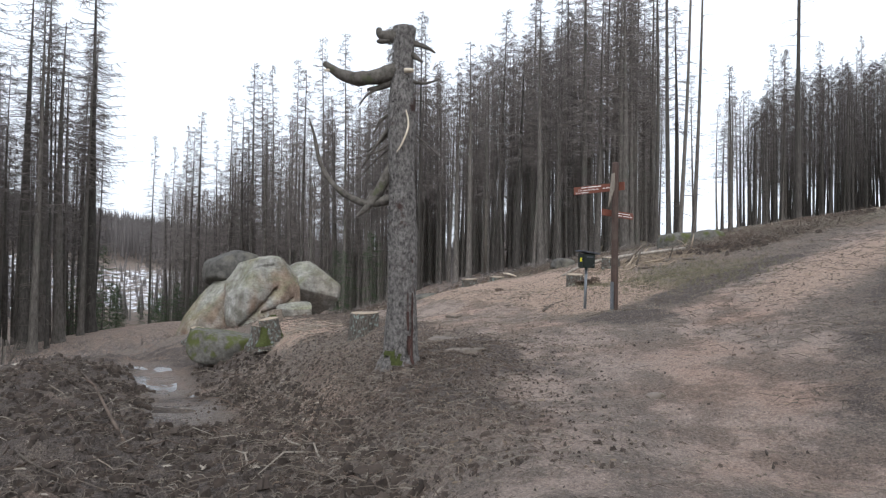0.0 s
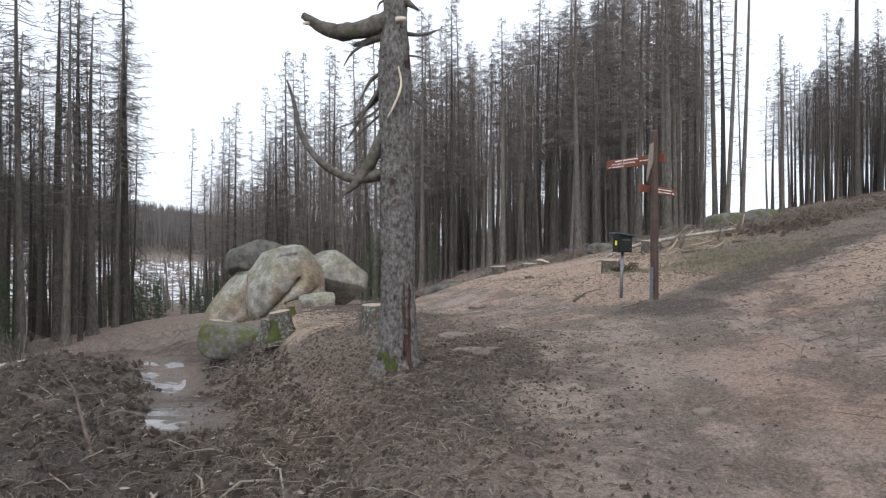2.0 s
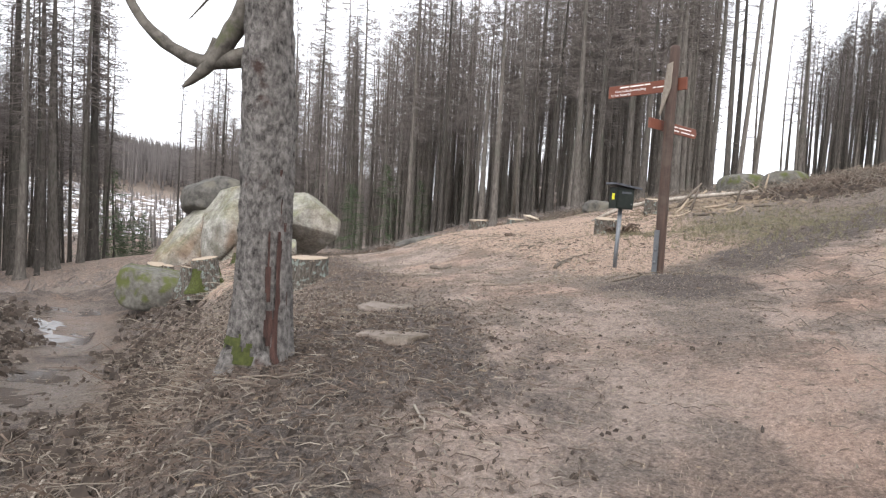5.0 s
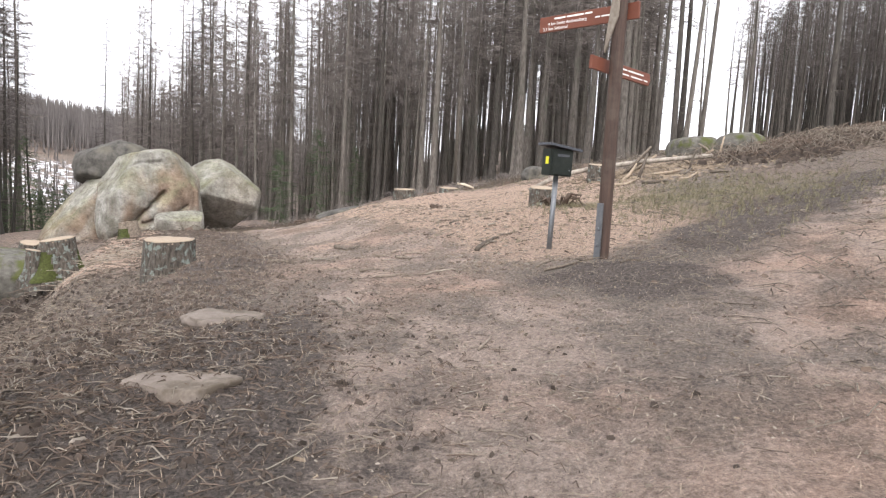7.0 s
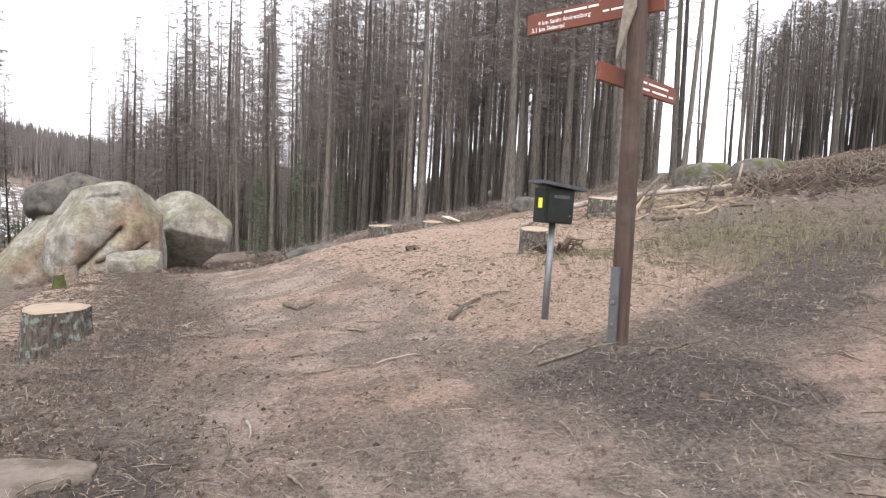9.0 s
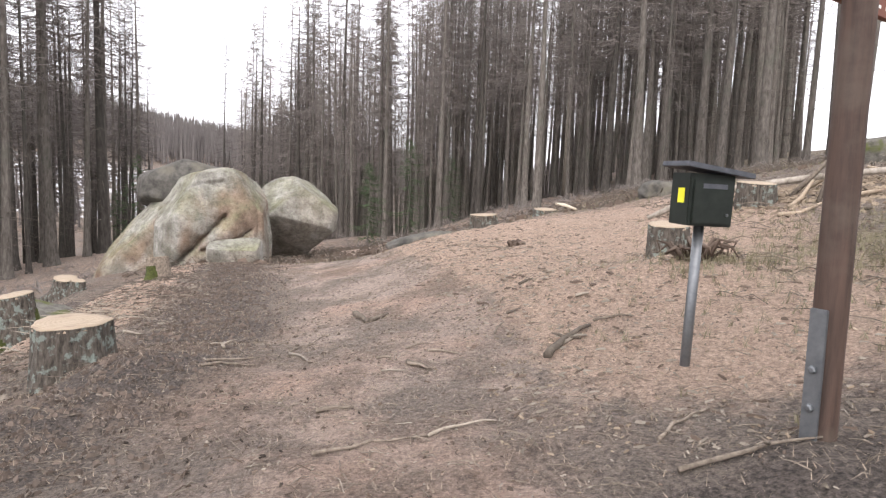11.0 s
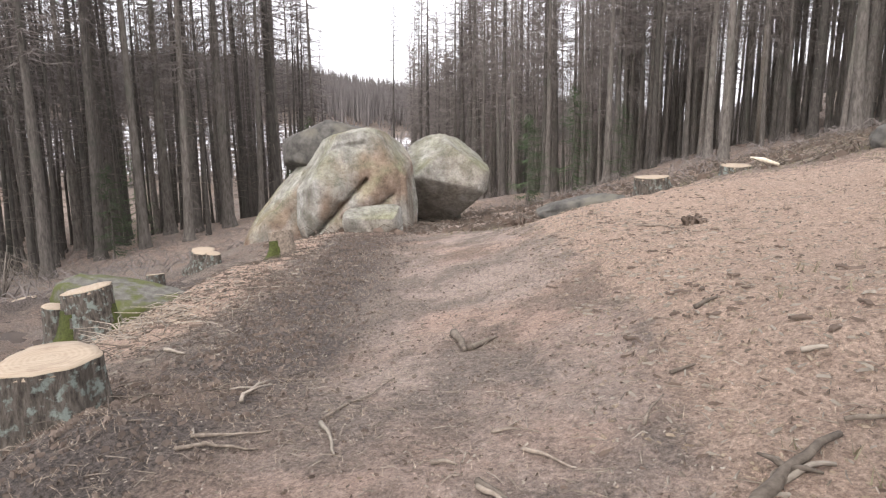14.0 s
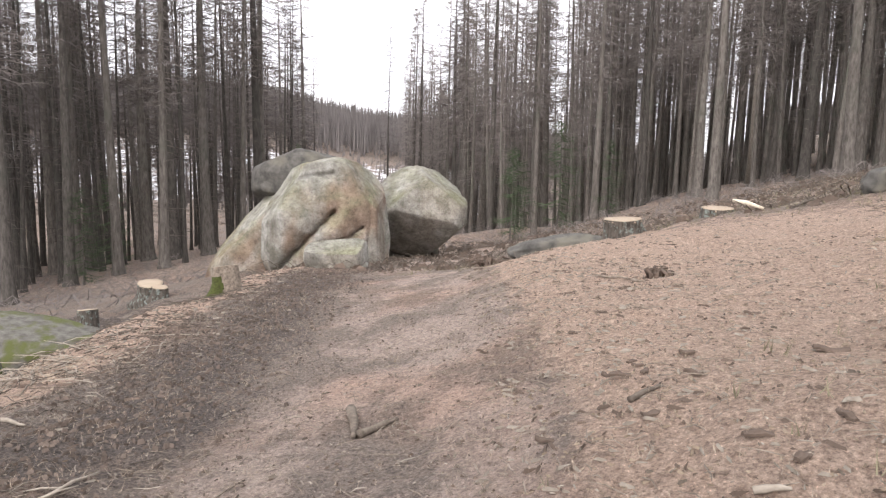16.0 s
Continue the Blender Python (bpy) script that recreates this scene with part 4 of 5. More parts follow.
# ---- stamp box on a steel pole ----
def build_stamp_box():
    base = on(2.96, 14.2)
    b = thing("stamp_box", Matrix.Translation(base) @ pose(0, 0, 0, 0, 1.5, 0), "small black box with slanted roof on a grey steel pole", "stamp box")
    s = Soup()
    s.tube([(0, 0, -0.3), (0, 0, 0.3), (0, 0, 0.86)], [0.03] * 3, 20)
    part("pole", s.mesh("pole", STEEL), None, b)
    body = part("body", box(0.28, 0.21, 0.3, 0.006), BLACK_PAINT, b)
    body.matrix_basis = pose(0.0, 0, 1.0, 0, 0, 20)
    part("door", box(0.245, 0.012, 0.25, 0.004, (0.005, -0.112, -0.01)), BLACK_PAINT, body)
    part("door_knob", box(0.018, 0.012, 0.018, 0.004, (0.095, -0.122, -0.08)), STEEL, body)
    part("sign_plate", box(0.15, 0.003, 0.028, 0.001, (0.01, -0.1195, 0.08)), ROOF_FELT, body, "worn dark name plate")
    part("sticker", box(0.003, 0.07, 0.085, 0.0, (-0.1415, -0.02, 0.02)), YELLOW, body, "yellow sticker")
    roof = part("roof", box(0.42, 0.31, 0.03, 0.004), ROOF_FELT, b, "grey slanted roof board")
    roof.matrix_basis = pose(0.02, 0.0, 1.175, 0, 7, 20)


build_stamp_box()


# ---- stumps ----
def stump(x, y, tall, radius, seed, label, roots=5, moss=0.0, tilt=(0, 0), bark=STUMP_BARK, group="fresh tree stumps", top_z=None):
    random.seed(seed)
    foot = on(x, y) if top_z is None else Vector((x, y, top_z - tall))
    st = thing("tree_stump", Matrix.Translation(foot) @ pose(0, 0, 0, *tilt) @ pose(0, 0, 0, 0, 0, rnd(0, 360)), label, "tree stump", group)
    sides, ph = 72, [rnd(0, 6.28) for _ in range(4)]
    ang = [rnd(0, 6.28) for _ in range(roots)]

    def ring(a, z):
        r = radius * (1 + 0.05 * math.sin(2 * a + ph[0]) + 0.05 * math.sin(3 * a + ph[1]) + 0.025 * math.sin(9 * a + ph[2]))
        flare = math.exp(-max(z, 0) / (0.3 * tall + 0.03))
        for q in ang:
            d = (a - q + math.pi) % (2 * math.pi) - math.pi
            r += radius * 0.6 * flare * math.exp(-(d / 0.3) ** 2)
        return r * (1 + 0.14 * flare)

    top = lambda a, r: tall + 0.025 * math.sin(a + ph[3]) * r / radius
    v, f = [], []
    zs = [-0.25, -0.03, 0.05, 0.12, 0.2, 0.35, 0.55, 0.75, 0.93, 1.0]
    for k, u in enumerate(zs):
        for i in range(sides):
            a = 2 * math.pi * i / sides
            z = u * tall
            r = ring(a, z) * (1 + 0.03 * noise.noise(Vector((a * 4, z * 9, seed))) - (0.055 if u < 1 else 0.02) * abs(noise.noise(Vector((radius * a * 38, z * 5, seed)))))
            v.append((r * math.cos(a), r * math.sin(a), z if u < 1 else top(a, r)))
    for k in range(len(zs) - 1):
        for i in range(sides):
            j = (i + 1) % sides
            f.append((k * sides + i, k * sides + j, (k + 1) * sides + j, (k + 1) * sides + i))
    part("bark", mesh_of("bark", v, f, bark), None, st)
    v, f = [], []
    for k, u in enumerate((0.985, 0.97, 0.7, 0.4, 0.15)):
        for i in range(sides):
            a = 2 * math.pi * i / sides
            r = ring(a, tall) * u
            v.append((r * math.cos(a), r * math.sin(a), top(a, r) - (0.03 if k == 0 else -0.006) + 0.006 * noise.noise(Vector((r * 9 * math.cos(a), r * 40, seed)))))
    for k in range(4):
        for i in range(sides):
            j = (i + 1) % sides
            f.append((k * sides + i, k * sides + j, (k + 1) * sides + j, (k + 1) * sides + i))
    f.append(tuple(4 * sides + i for i in range(sides)))
    part("cut_face", mesh_of("cut_face", v, f, CUT_WOOD), None, st, "pale freshly sawn wood")
    if moss:
        v, f, rows = [], [], 12
        for k in range(rows + 1):
            z = (-0.05 + 0.75 * k / rows) * tall
            for i in range(72):
                a = 2 * math.pi * i / 72
                r = ring(a, z) * 1.0 + 0.004 + 0.012 * abs(noise.noise(Vector((a * 9, z * 30, seed))))
                v.append((r * math.cos(a), r * math.sin(a), z))
        for k in range(rows):
            for i in range(72):
                a, j = 2 * math.pi * i / 72, (i + 1) % 72
                root = max(math.exp(-(((a - q + math.pi) % (2 * math.pi) - math.pi) / 0.42) ** 2) for q in ang)
                if root * moss + 0.35 * noise.noise(Vector((a * 3, k * 0.5, seed))) > 0.25 + 0.5 * k / rows:
                    f.append((k * 72 + i, k * 72 + j, (k + 1) * 72 + j, (k + 1) * 72 + i))
        if f:
            tagged(part("moss_patch", mesh_of("moss_patch", v, f, MOSS), None, st, "yellow-green moss on the roots"), kind="stuff")
    return st


stump(-1.78, 14.82, 0.72, 0.3, 41, "wide low tree stump with lichened bark and pale cut", moss=0.3, tilt=(0, 3), top_z=0.42)
stump(-4.48, 17.2, 0.62, 0.25, 42, "tree stump with mossy roots and pale fresh cut", moss=0.9, tilt=(0, -5), top_z=0.06)
stump(-4.78, 16.98, 0.5, 0.14, 43, "narrow tree stump beside a larger one", roots=4, top_z=-0.12)
stump(-8.68, 23.1, 0.45, 0.24, 44, "tree stump with a white fresh cut near the trees", roots=4, top_z=-0.8, tilt=(4, 3))
stump(-8.2, 22.9, 0.28, 0.14, 45, "thin low tree stump near the trees", roots=4)
stump(-7.75, 20.95, 0.4, 0.16, 46, "thin tree stump with white cut in the hollow", roots=4)
stump(-12.6, 21.6, 0.15, 0.24, 47, "low tree stump cut close to the ground", roots=4)
stump(-5.65, 22.0, 0.45, 0.2, 48, "dark tree stump with moss-covered roots", moss=1.6, tilt=(0, -8), bark=SOIL_STICK, top_z=-0.06)
stump(0.66, 22.75, 0.34, 0.24, 49, "tree stump with white cut on top of the bank", moss=0.2, top_z=1.04, tilt=(9, 0))
stump(1.72, 25.4, 0.4, 0.24, 50, "low dark tree stump beside a split pale log", roots=4, top_z=1.08)
stump(3.25, 17.3, 0.55, 0.2, 51, "grey tree stump with torn root behind the stamp box", moss=0.3, top_z=1.3)
stump(4.72, 19.8, 0.62, 0.24, 52, "tall tree stump with wood chips round it", moss=0.5, top_z=1.78)


# ---- felled wood, sticks and roots lying about ----
def bent_stick(a, b, r, seed, rise=0.01, bow=0.06, knots=4, lift=0.0):
    """Points and radii of a crooked stick on the ground from a to b."""
    random.seed(seed)
    pts, rad = [], []
    ax, ay, bx, by = a[0], a[1], b[0], b[1]
    ln = math.hypot(bx - ax, by - ay)
    nx, ny = -(by - ay) / max(ln, 0.01), (bx - ax) / max(ln, 0.01)
    for k in range(knots + 3):
        u = k / (knots + 2)
        w = bow * ln * (math.sin(u * 3.1) * rnd(0.5, 1.0) + rnd(-0.25, 0.25))
        x, y = ax + (bx - ax) * u + nx * w, ay + (by - ay) * u + ny * w
        pts.append((x, y, height(x, y) + rise + r * 0.5 + lift * math.sin(u * 3.14)))
        rad.append(r * (1 - 0.6 * u) * rnd(0.85, 1.1))
    return pts, rad


def stick(ax, ay, bx, by, r, seed, pale=False, name="stick", label="", lift=0.0, group="loose sticks on the ground"):
    pts, rad = bent_stick((ax, ay), (bx, by), r, seed, lift=lift)
    o = Vector(pts[0])
    s = Soup()
    s.tube([Vector(p) - o for p in pts], rad, 7, True, 0.25)
    random.seed(seed + 900)
    ln = math.hypot(bx - ax, by - ay)
    if ln > 0.5:
        for _ in range(2):
            k = random.randrange(1, len(pts) - 1)
            p = Vector(pts[k]) - o
            a = rnd(0, 6.28)
            q = p + Vector((math.cos(a), math.sin(a), rnd(0.0, 0.3))) * rnd(0.08, 0.2)
            s.tube([p, p.lerp(q, 0.5) + Vector((0, 0, 0.01)), q], [r * 0.5, r * 0.35, r * 0.15], 5)
    ob = new(name, s.mesh(name, PALE_STICK if pale else SOIL_STICK))
    ob.location = o
    return tagged(ob, label or ("bleached bare stick on the trodden soil" if pale else "crooked dark stick lying on the soil"), "stick", group)


PATH_STICKS = (
    (-0.57, 15.17, -0.83, 15.76, 0.022), (-0.4, 14.52, -0.05, 14.71, 0.018), (0.02, 15.17, 0.09, 15.85, 0.014), (-1.1, 14.86, -1.11, 15.16, 0.012),
    (0.06, 15.08, 0.38, 14.72, 0.02), (1.01, 15.14, 1.17, 15.09, 0.014), (1.23, 14.94, 1.49, 14.8, 0.016), (1.15, 14.61, 1.37, 14.47, 0.024),
    (1.01, 14.43, 1.19, 14.44, 0.012), (0.89, 14.72, 1.01, 14.73, 0.02), (1.71, 15.14, 1.76, 15.42, 0.014), (2.45, 15.14, 2.73, 15.12, 0.018),
    (2.32, 15.69, 2.43, 15.69, 0.024), (1.8, 16.51, 1.91, 16.67, 0.026), (1.76, 15.64, 1.87, 15.71, 0.018), (0.96, 19.8, 1.41, 19.56, 0.02),
    (-2.17, 16.07, -1.99, 16.11, 0.04), (-3.4, 17.1, -2.66, 16.52, 0.02), (-4.1, 17.4, -3.2, 16.7, 0.022))
POST_STICKS = (
    (1.1, 12.92, 1.58, 13.29, 0.014), (1.58, 13.29, 1.9, 13.51, 0.016), (0.85, 13.61, 1.06, 13.68, 0.022), (-0.42, 14.64, -0.1, 14.87, 0.016),
    (1.16, 14.58, 1.4, 14.42, 0.02), (2.2, 14.69, 2.4, 14.85, 0.024), (2.71, 12.77, 3.29, 12.93, 0.02), (3.38, 12.56, 3.94, 12.97, 0.018),
    (2.69, 13.15, 2.98, 13.55, 0.016), (0.95, 12.1, 1.05, 11.8, 0.016), (1.37, 11.31, 1.48, 11.17, 0.016), (2.01, 10.4, 2.11, 10.62, 0.014),
    (2.68, 11.74, 2.72, 11.52, 0.014), (0.86, 8.19, 0.96, 7.82, 0.016), (-1.43, 8.43, -1.1, 8.29, 0.018), (-0.3, 8.62, 0.25, 8.6, 0.014))
BANK_STICKS = (
    (-2.85, 8.58, -1.7, 7.3, 0.024), (-2.81, 10.18, -1.3, 7.6, 0.026), (-5.33, 8.71, -4.22, 7.98, 0.03), (-1.64, 11.4, -1.42, 11.9, 0.016),
    (-2.12, 11.73, -2.01, 11.95, 0.014), (-1.35, 8.42, -1.16, 8.47, 0.02), (-3.9, 13.27, -3.12, 13.11, 0.016), (-7.72, 13.19, -6.65, 12.32, 0.02),
    (-2.6, 12.6, -1.5, 11.5, 0.016), (-1.9, 10.6, -1.2, 10.1, 0.014), (-2.4, 13.6, -1.8, 12.9, 0.014))
HOLLOW_STICKS = (
    (-3.9, 16.9, -3.0, 16.4, 0.02), (-3.32, 15.42, -2.79, 15.21, 0.018), (-3.6, 15.9, -2.9, 15.6, 0.016), (-1.02, 11.97, -0.93, 12.44, 0.014), (-0.59, 11.18, -0.66, 11.7, 0.014),
    (0.83, 12.08, 1.02, 11.45, 0.014), (-6.9, 12.87, -6.21, 12.27, 0.02), (-4.6, 8.9, -3.8, 8.5, 0.02), (-5.9, 10.4, -5.2, 9.6, 0.018), (-3.1, 7.9, -2.6, 7.2, 0.018),
    (-2.3, 10.9, -1.7, 10.2, 0.016), (-1.9, 12.3, -1.3, 11.9, 0.014), (-2.9, 13.2, -2.2, 12.4, 0.016), (-7.6, 14.4, -6.9, 13.8, 0.018))
BARK_PIECES = (
    (1.69, 16.86, 0.16, 20), (1.8, 16.95, 0.12, 80), (1.6, 16.98, 0.1, 140), (1.75, 17.08, 0.11, 10), (1.92, 16.37, 0.15, 35), (2.33, 16.02, 0.16, 25), (2.47, 15.87, 0.13, 60),
    (1.47, 16.27, 0.14, 170), (2.67, 17.29, 0.24, 5), (1.98, 17.26, 0.12, 15), (2.05, 16.77, 0.13, 160), (1.7, 17.19, 0.1, 50), (2.62, 16.16, 0.14, 120), (1.2, 17.9, 0.12, 30), (2.3, 18.3, 0.15, 10))
for i, (ax, ay, bx, by, r) in enumerate(PATH_STICKS + POST_STICKS + BANK_STICKS + HOLLOW_STICKS):
    r = min(r, 0.026)
    stick(ax, ay, bx, by, r * 0.72, 300 + i, pale=i % 4 == 0)
stick(2.13, 14.5, 2.42, 15.02, 0.032, 390, label="short thick broken branch on the litter", name="branch")
stick(0.02, 16.9, 0.28, 16.52, 0.036, 391, label="dark knotted piece of broken root on the path", name="branch")
stick(0.3, 16.55, 0.42, 16.8, 0.03, 392, name="branch", label="dark side piece of a broken root")


def bark_piece(x, y, ln, turn, seed):
    """A curled slab of fallen bark."""
    random.seed(seed)
    v, f = [], []
    for k in range(7):
        u = k / 6 - 0.5
        w = ln * 0.2 * (1 - 1.6 * abs(u) ** 2.2) * rnd(0.8, 1.15)
        for i in range(6):
            q = i / 5 - 0.5
            v.append((u * ln, q * 2 * w, 0.014 + 0.05 * ln - 0.22 * ln * q * q * rnd(0.5, 1.5) + 0.05 * ln * math.sin(u * 7 + seed) + rnd(-0.003, 0.003)))
    for k in range(6):
        for i in range(5):
            a = k * 6 + i
            f.append((a, a + 1, a + 7, a + 6))
    n = len(v)
    v += [(x0, y0, z0 - 0.012) for x0, y0, z0 in v]
    f += [tuple(n + i for i in reversed(q)) for q in f]
    rim = list(range(0, 6)) + [k * 6 + 5 for k in range(1, 7)] + list(range(40, 35, -1)) + [k * 6 for k in range(5, 0, -1)]
    f += [(rim[i], rim[i - 1], rim[i - 1] + n, rim[i] + n) for i in range(len(rim))]
    ob = new("bark_piece", mesh_of("bark_piece", v, f, DARK_DEBRIS, False))
    ob.matrix_world = Matrix.Translation(on(x, y)) @ pose(0, 0, 0, 0, 0, turn)
    tagged(ob, "curled piece of fallen bark on the red litter", "bark", "fallen bark pieces")


for i, (x, y, ln, turn) in enumerate(BARK_PIECES):
    bark_piece(x, y, 0.7 * ln, turn, 700 + i)


def raised_branch():
    """The dark branch that sticks out of the churned heap."""
    a, m, b = on(-4.25, 9.4, 0.02), on(-5.2, 10.6, 0.32), on(-6.3, 11.8, 0.85)
    s = Soup()
    pts = [Vector(p) - a for p in (a, a.lerp(m, 0.5), m, m.lerp(b, 0.5) + Vector((0.05, 0, 0.03)), b)]
    s.tube(pts, [0.03, 0.028, 0.024, 0.018, 0.007], 7, True, 0.2)
    s.tube([pts[3], pts[3] + Vector((-0.2, 0.05, 0.12)), pts[3] + Vector((-0.36, 0.1, 0.14))], [0.012, 0.008, 0.003], 5)
    ob = new("branch", s.mesh("branch", DARK_DEBRIS))
    ob.location = a
    tagged(ob, "long dark branch sticking out of churned soil", "branch")


raised_branch()


def log(name, pts, radii, material, label, cut=True):
    pts = [Vector(p) for p in pts]
    ob = thing(name, Matrix.Translation(pts[0]), label, "log")
    s = Soup()
    s.tube([p - pts[0] for p in pts], radii, 14, True, 0.08)
    part("log_bark", s.mesh("log_bark", material), None, ob)
    if cut:
        for k, e in ((0, 1), (-1, -2)):
            d = (pts[k] - pts[e]).normalized()
            c = Soup()
            p = pts[k] - pts[0]
            c.tube([p - d * 0.01, p + d * 0.006], [radii[k] * 0.93] * 2, 14)
            part("cut_face", c.mesh("cut_face", CUT_WOOD), None, ob, "pale sawn end")
    return ob


log("felled_log", [on(3.4, 20.4, 0.02), on(3.7, 20.35, 0.13), on(4.0, 20.3, 0.2), on(4.6, 20.15, 0.22), on(5.6, 20.0, 0.2), on(6.9, 19.9, 0.2)], [0.04, 0.045, 0.05, 0.05, 0.045, 0.04], PALE_LOG, "long pale felled log lying across the slope")
log("split_log", [on(1.95, 25.3, 0.2), on(2.15, 25.2, 0.15), on(2.4, 25.1, 0.05)], [0.025, 0.04, 0.025], PALE_WOOD, "pale split log beside a low stump", False)
log("felled_log", [on(1.6, 27.6, 0.1), on(2.6, 27.9, 0.1), on(3.6, 28.3, 0.1)], [0.05, 0.045, 0.03], SOIL_STICK, "thin dark log lying at the edge of the wood", False)
log("felled_log", [on(-13.8, 17.6, 0.08), on(-12.4, 18.0, 0.1), on(-11.4, 18.4, 0.1)], [0.1, 0.1, 0.09], PALE_LOG, "pale log lying in the hollow")


def torn_root(x, y, reach, seed, label):
    """A clump of bent root ends and clods torn out of the ground."""
    random.seed(seed)
    ob = thing("torn_root", Matrix.Translation(on(x, y)), label, "root")
    for k in range(20):
        a = rnd(0, 6.28)
        d = Vector((math.cos(a), math.sin(a), 0))
        s = Soup()
        r = rnd(0.01, 0.03)
        p = d * rnd(0.0, 0.1)
        q = d * reach * rnd(0.5, 1.0) + Vector((0, 0, rnd(0.02, 0.2) * min(1.0, reach * 3)))
        s.tube([p - Vector((0, 0, 0.06)), p.lerp(q, 0.5) + Vector((rnd(-0.06, 0.06), rnd(-0.06, 0.06), rnd(0.03, 0.14) * min(1.0, reach * 3))), q, q + Vector((rnd(-0.08, 0.08), rnd(-0.08, 0.08), rnd(-0.14, 0.02))) * min(1.0, reach * 3)], [r, r * 0.9, r * 0.6, r * 0.25], 7, True, 0.3)
        part("root", s.mesh("root", DARK_DEBRIS), None, ob)
    return ob


torn_root(3.35, 16.35, 0.36, 401, "dark torn root clump below the grey stump")
torn_root(-2.1, 24.9, 0.5, 402, "upturned dark root at the end of the path")
torn_root(1.5, 19.9, 0.13, 403, "small dark root standing out of the red litter")
log("broken_stub", [on(2.0, 46.0, -0.1), on(2.02, 46.0, 2.6), on(2.0, 46.05, 5.2)], [0.15, 0.13, 0.08], DEAD_WOOD, "grey snapped-off trunk at the edge of the wood", False)
for i, (x, y, dx, dy, up, r) in enumerate(((5.5, 20.3, 0.4, -0.1, 0.3, 0.035), (6.2, 20.4, 0.3, 0.15, 0.12, 0.04), (6.6, 20.2, -0.35, 0.1, 0.2, 0.03), (5.2, 19.9, 0.5, 0.05, 0.5, 0.035), (6.9, 20.6, 0.2, -0.2, 0.25, 0.03), (7.3, 20.9, -0.3, 0.1, 0.35, 0.03), (5.0, 19.3, 0.35, 0.3, 0.22, 0.03), (5.3, 19.2, 0.22, 0.3, 0.42, 0.03), (5.6, 19.4, 0.5, -0.1, 0.08, 0.035), (6.0, 19.0, 0.3, 0.3, 0.05, 0.03), (4.7, 18.7, 0.5, 0.1, 0.06, 0.03), (6.3, 19.4, 0.12, 0.05, 0.35, 0.02), (7.3, 20.6, 0.1, 0.05, 0.45, 0.025), (5.2, 18.6, 0.4, -0.2, 0.04, 0.03), (5.9, 18.7, 0.35, 0.12, 0.05, 0.025), (6.5, 18.9, 0.3, -0.12, 0.04, 0.025))):
    a = on(x, y, 0.02)
    s = Soup()
    s.tube([Vector((0, 0, 0)), Vector((dx * 0.5, dy * 0.5, up * 0.55)), Vector((dx, dy, up + height(x + dx, y + dy) - a.z))], [r, r * 0.9, r * 0.6], 6, True, 0.2)
    ob = new("split_wood", s.mesh("split_wood", CUT_WOOD if i % 2 == 0 else SOIL_STICK))
    ob.location = a
    tagged(ob, "splintered piece of felled wood leaning on the log" if up > 0.3 else "split piece of felled wood on the grass", "wood", "felled wood by the stump")


# ---- scattered litter, past counting ----
def scatter(name, label, category, material, count, where, make, seed, smooth=False):
    random.seed(seed)
    s = Soup()
    xs, ys = [], []
    while len(xs) < count:
        p = where()
        if p is not None:
            xs.append(p[0])
            ys.append(p[1])
    x, y = np.array(xs), np.array(ys)
    bend = x + 0.38 * (np.clip(y, 2, 26) - 8)
    churn = smooth01((-bend - 0.6) / 2.2) * smooth01((bend + 14) / 5) * smooth01((26 - y) / 6)
    z = land(x, y) + lumps(x, y) * (1 + 3.6 * churn)
    for a, b, c in zip(xs, ys, z):
        make(s, Vector((a, b, c)))
    return tagged(new(name, s.mesh(name, material, smooth)), label, category, kind="stuff")


def twig(lo, hi, r, lift=0.02):
    def make(s, p):
        a, ln = rnd(0, 6.283), rnd(lo, hi)
        d = Vector((math.cos(a), math.sin(a), rnd(-0.04, 0.16)))
        m = p + d * ln * 0.5 + Vector((rnd(-0.12, 0.12) * ln, rnd(-0.12, 0.12) * ln, rnd(0, lift)))
        s.tube([p + Vector((0, 0, 0.004)), m, p + d * ln], [r * rnd(0.7, 1.2), r, r * 0.4], 3, False)
    return make


def flake(lo, hi, flat=0.3):
    def make(s, p):
        k = rnd(lo, hi)
        s.chip(p + Vector((0, 0, k * flat * 0.5)), Euler((rnd(-0.4, 0.4), rnd(-0.4, 0.4), rnd(0, 6.28))).to_matrix(), (k, k * rnd(0.25, 0.6), k * flat))
    return make


def strip(lo, hi):
    """A long flat splinter or strip of bark."""
    def make(s, p):
        k = rnd(lo, hi)
        s.chip(p + Vector((0, 0, 0.004)), Euler((rnd(-0.3, 0.3), rnd(-0.15, 0.15), rnd(0, 6.28))).to_matrix(), (k, k * rnd(0.12, 0.25), 0.004 + k * 0.08))
    return make


def straw(s, p):
    """One dry blade or needle, lying or half standing."""
    a, k = rnd(0, 6.28), rnd(0.02, 0.055)
    s.blade(p, p + Vector((math.cos(a), math.sin(a), rnd(0.1, 1.2))) * k, rnd(0.002, 0.0045), Vector((math.sin(a), -math.cos(a), 0.2)))


def anywhere():
    return rnd(-9, 9.5), 3.2 + 22 * rnd(0, 1) ** 1.35


def along_mud():
    y = rnd(11.5, 25)
    return path_centre(y) - 1.9 + random.gauss(0, 0.5), y


def on_bank():
    y = rnd(5, 15.5)
    return random.gauss(-1.0, 1.0) - 0.38 * (y - 8), y


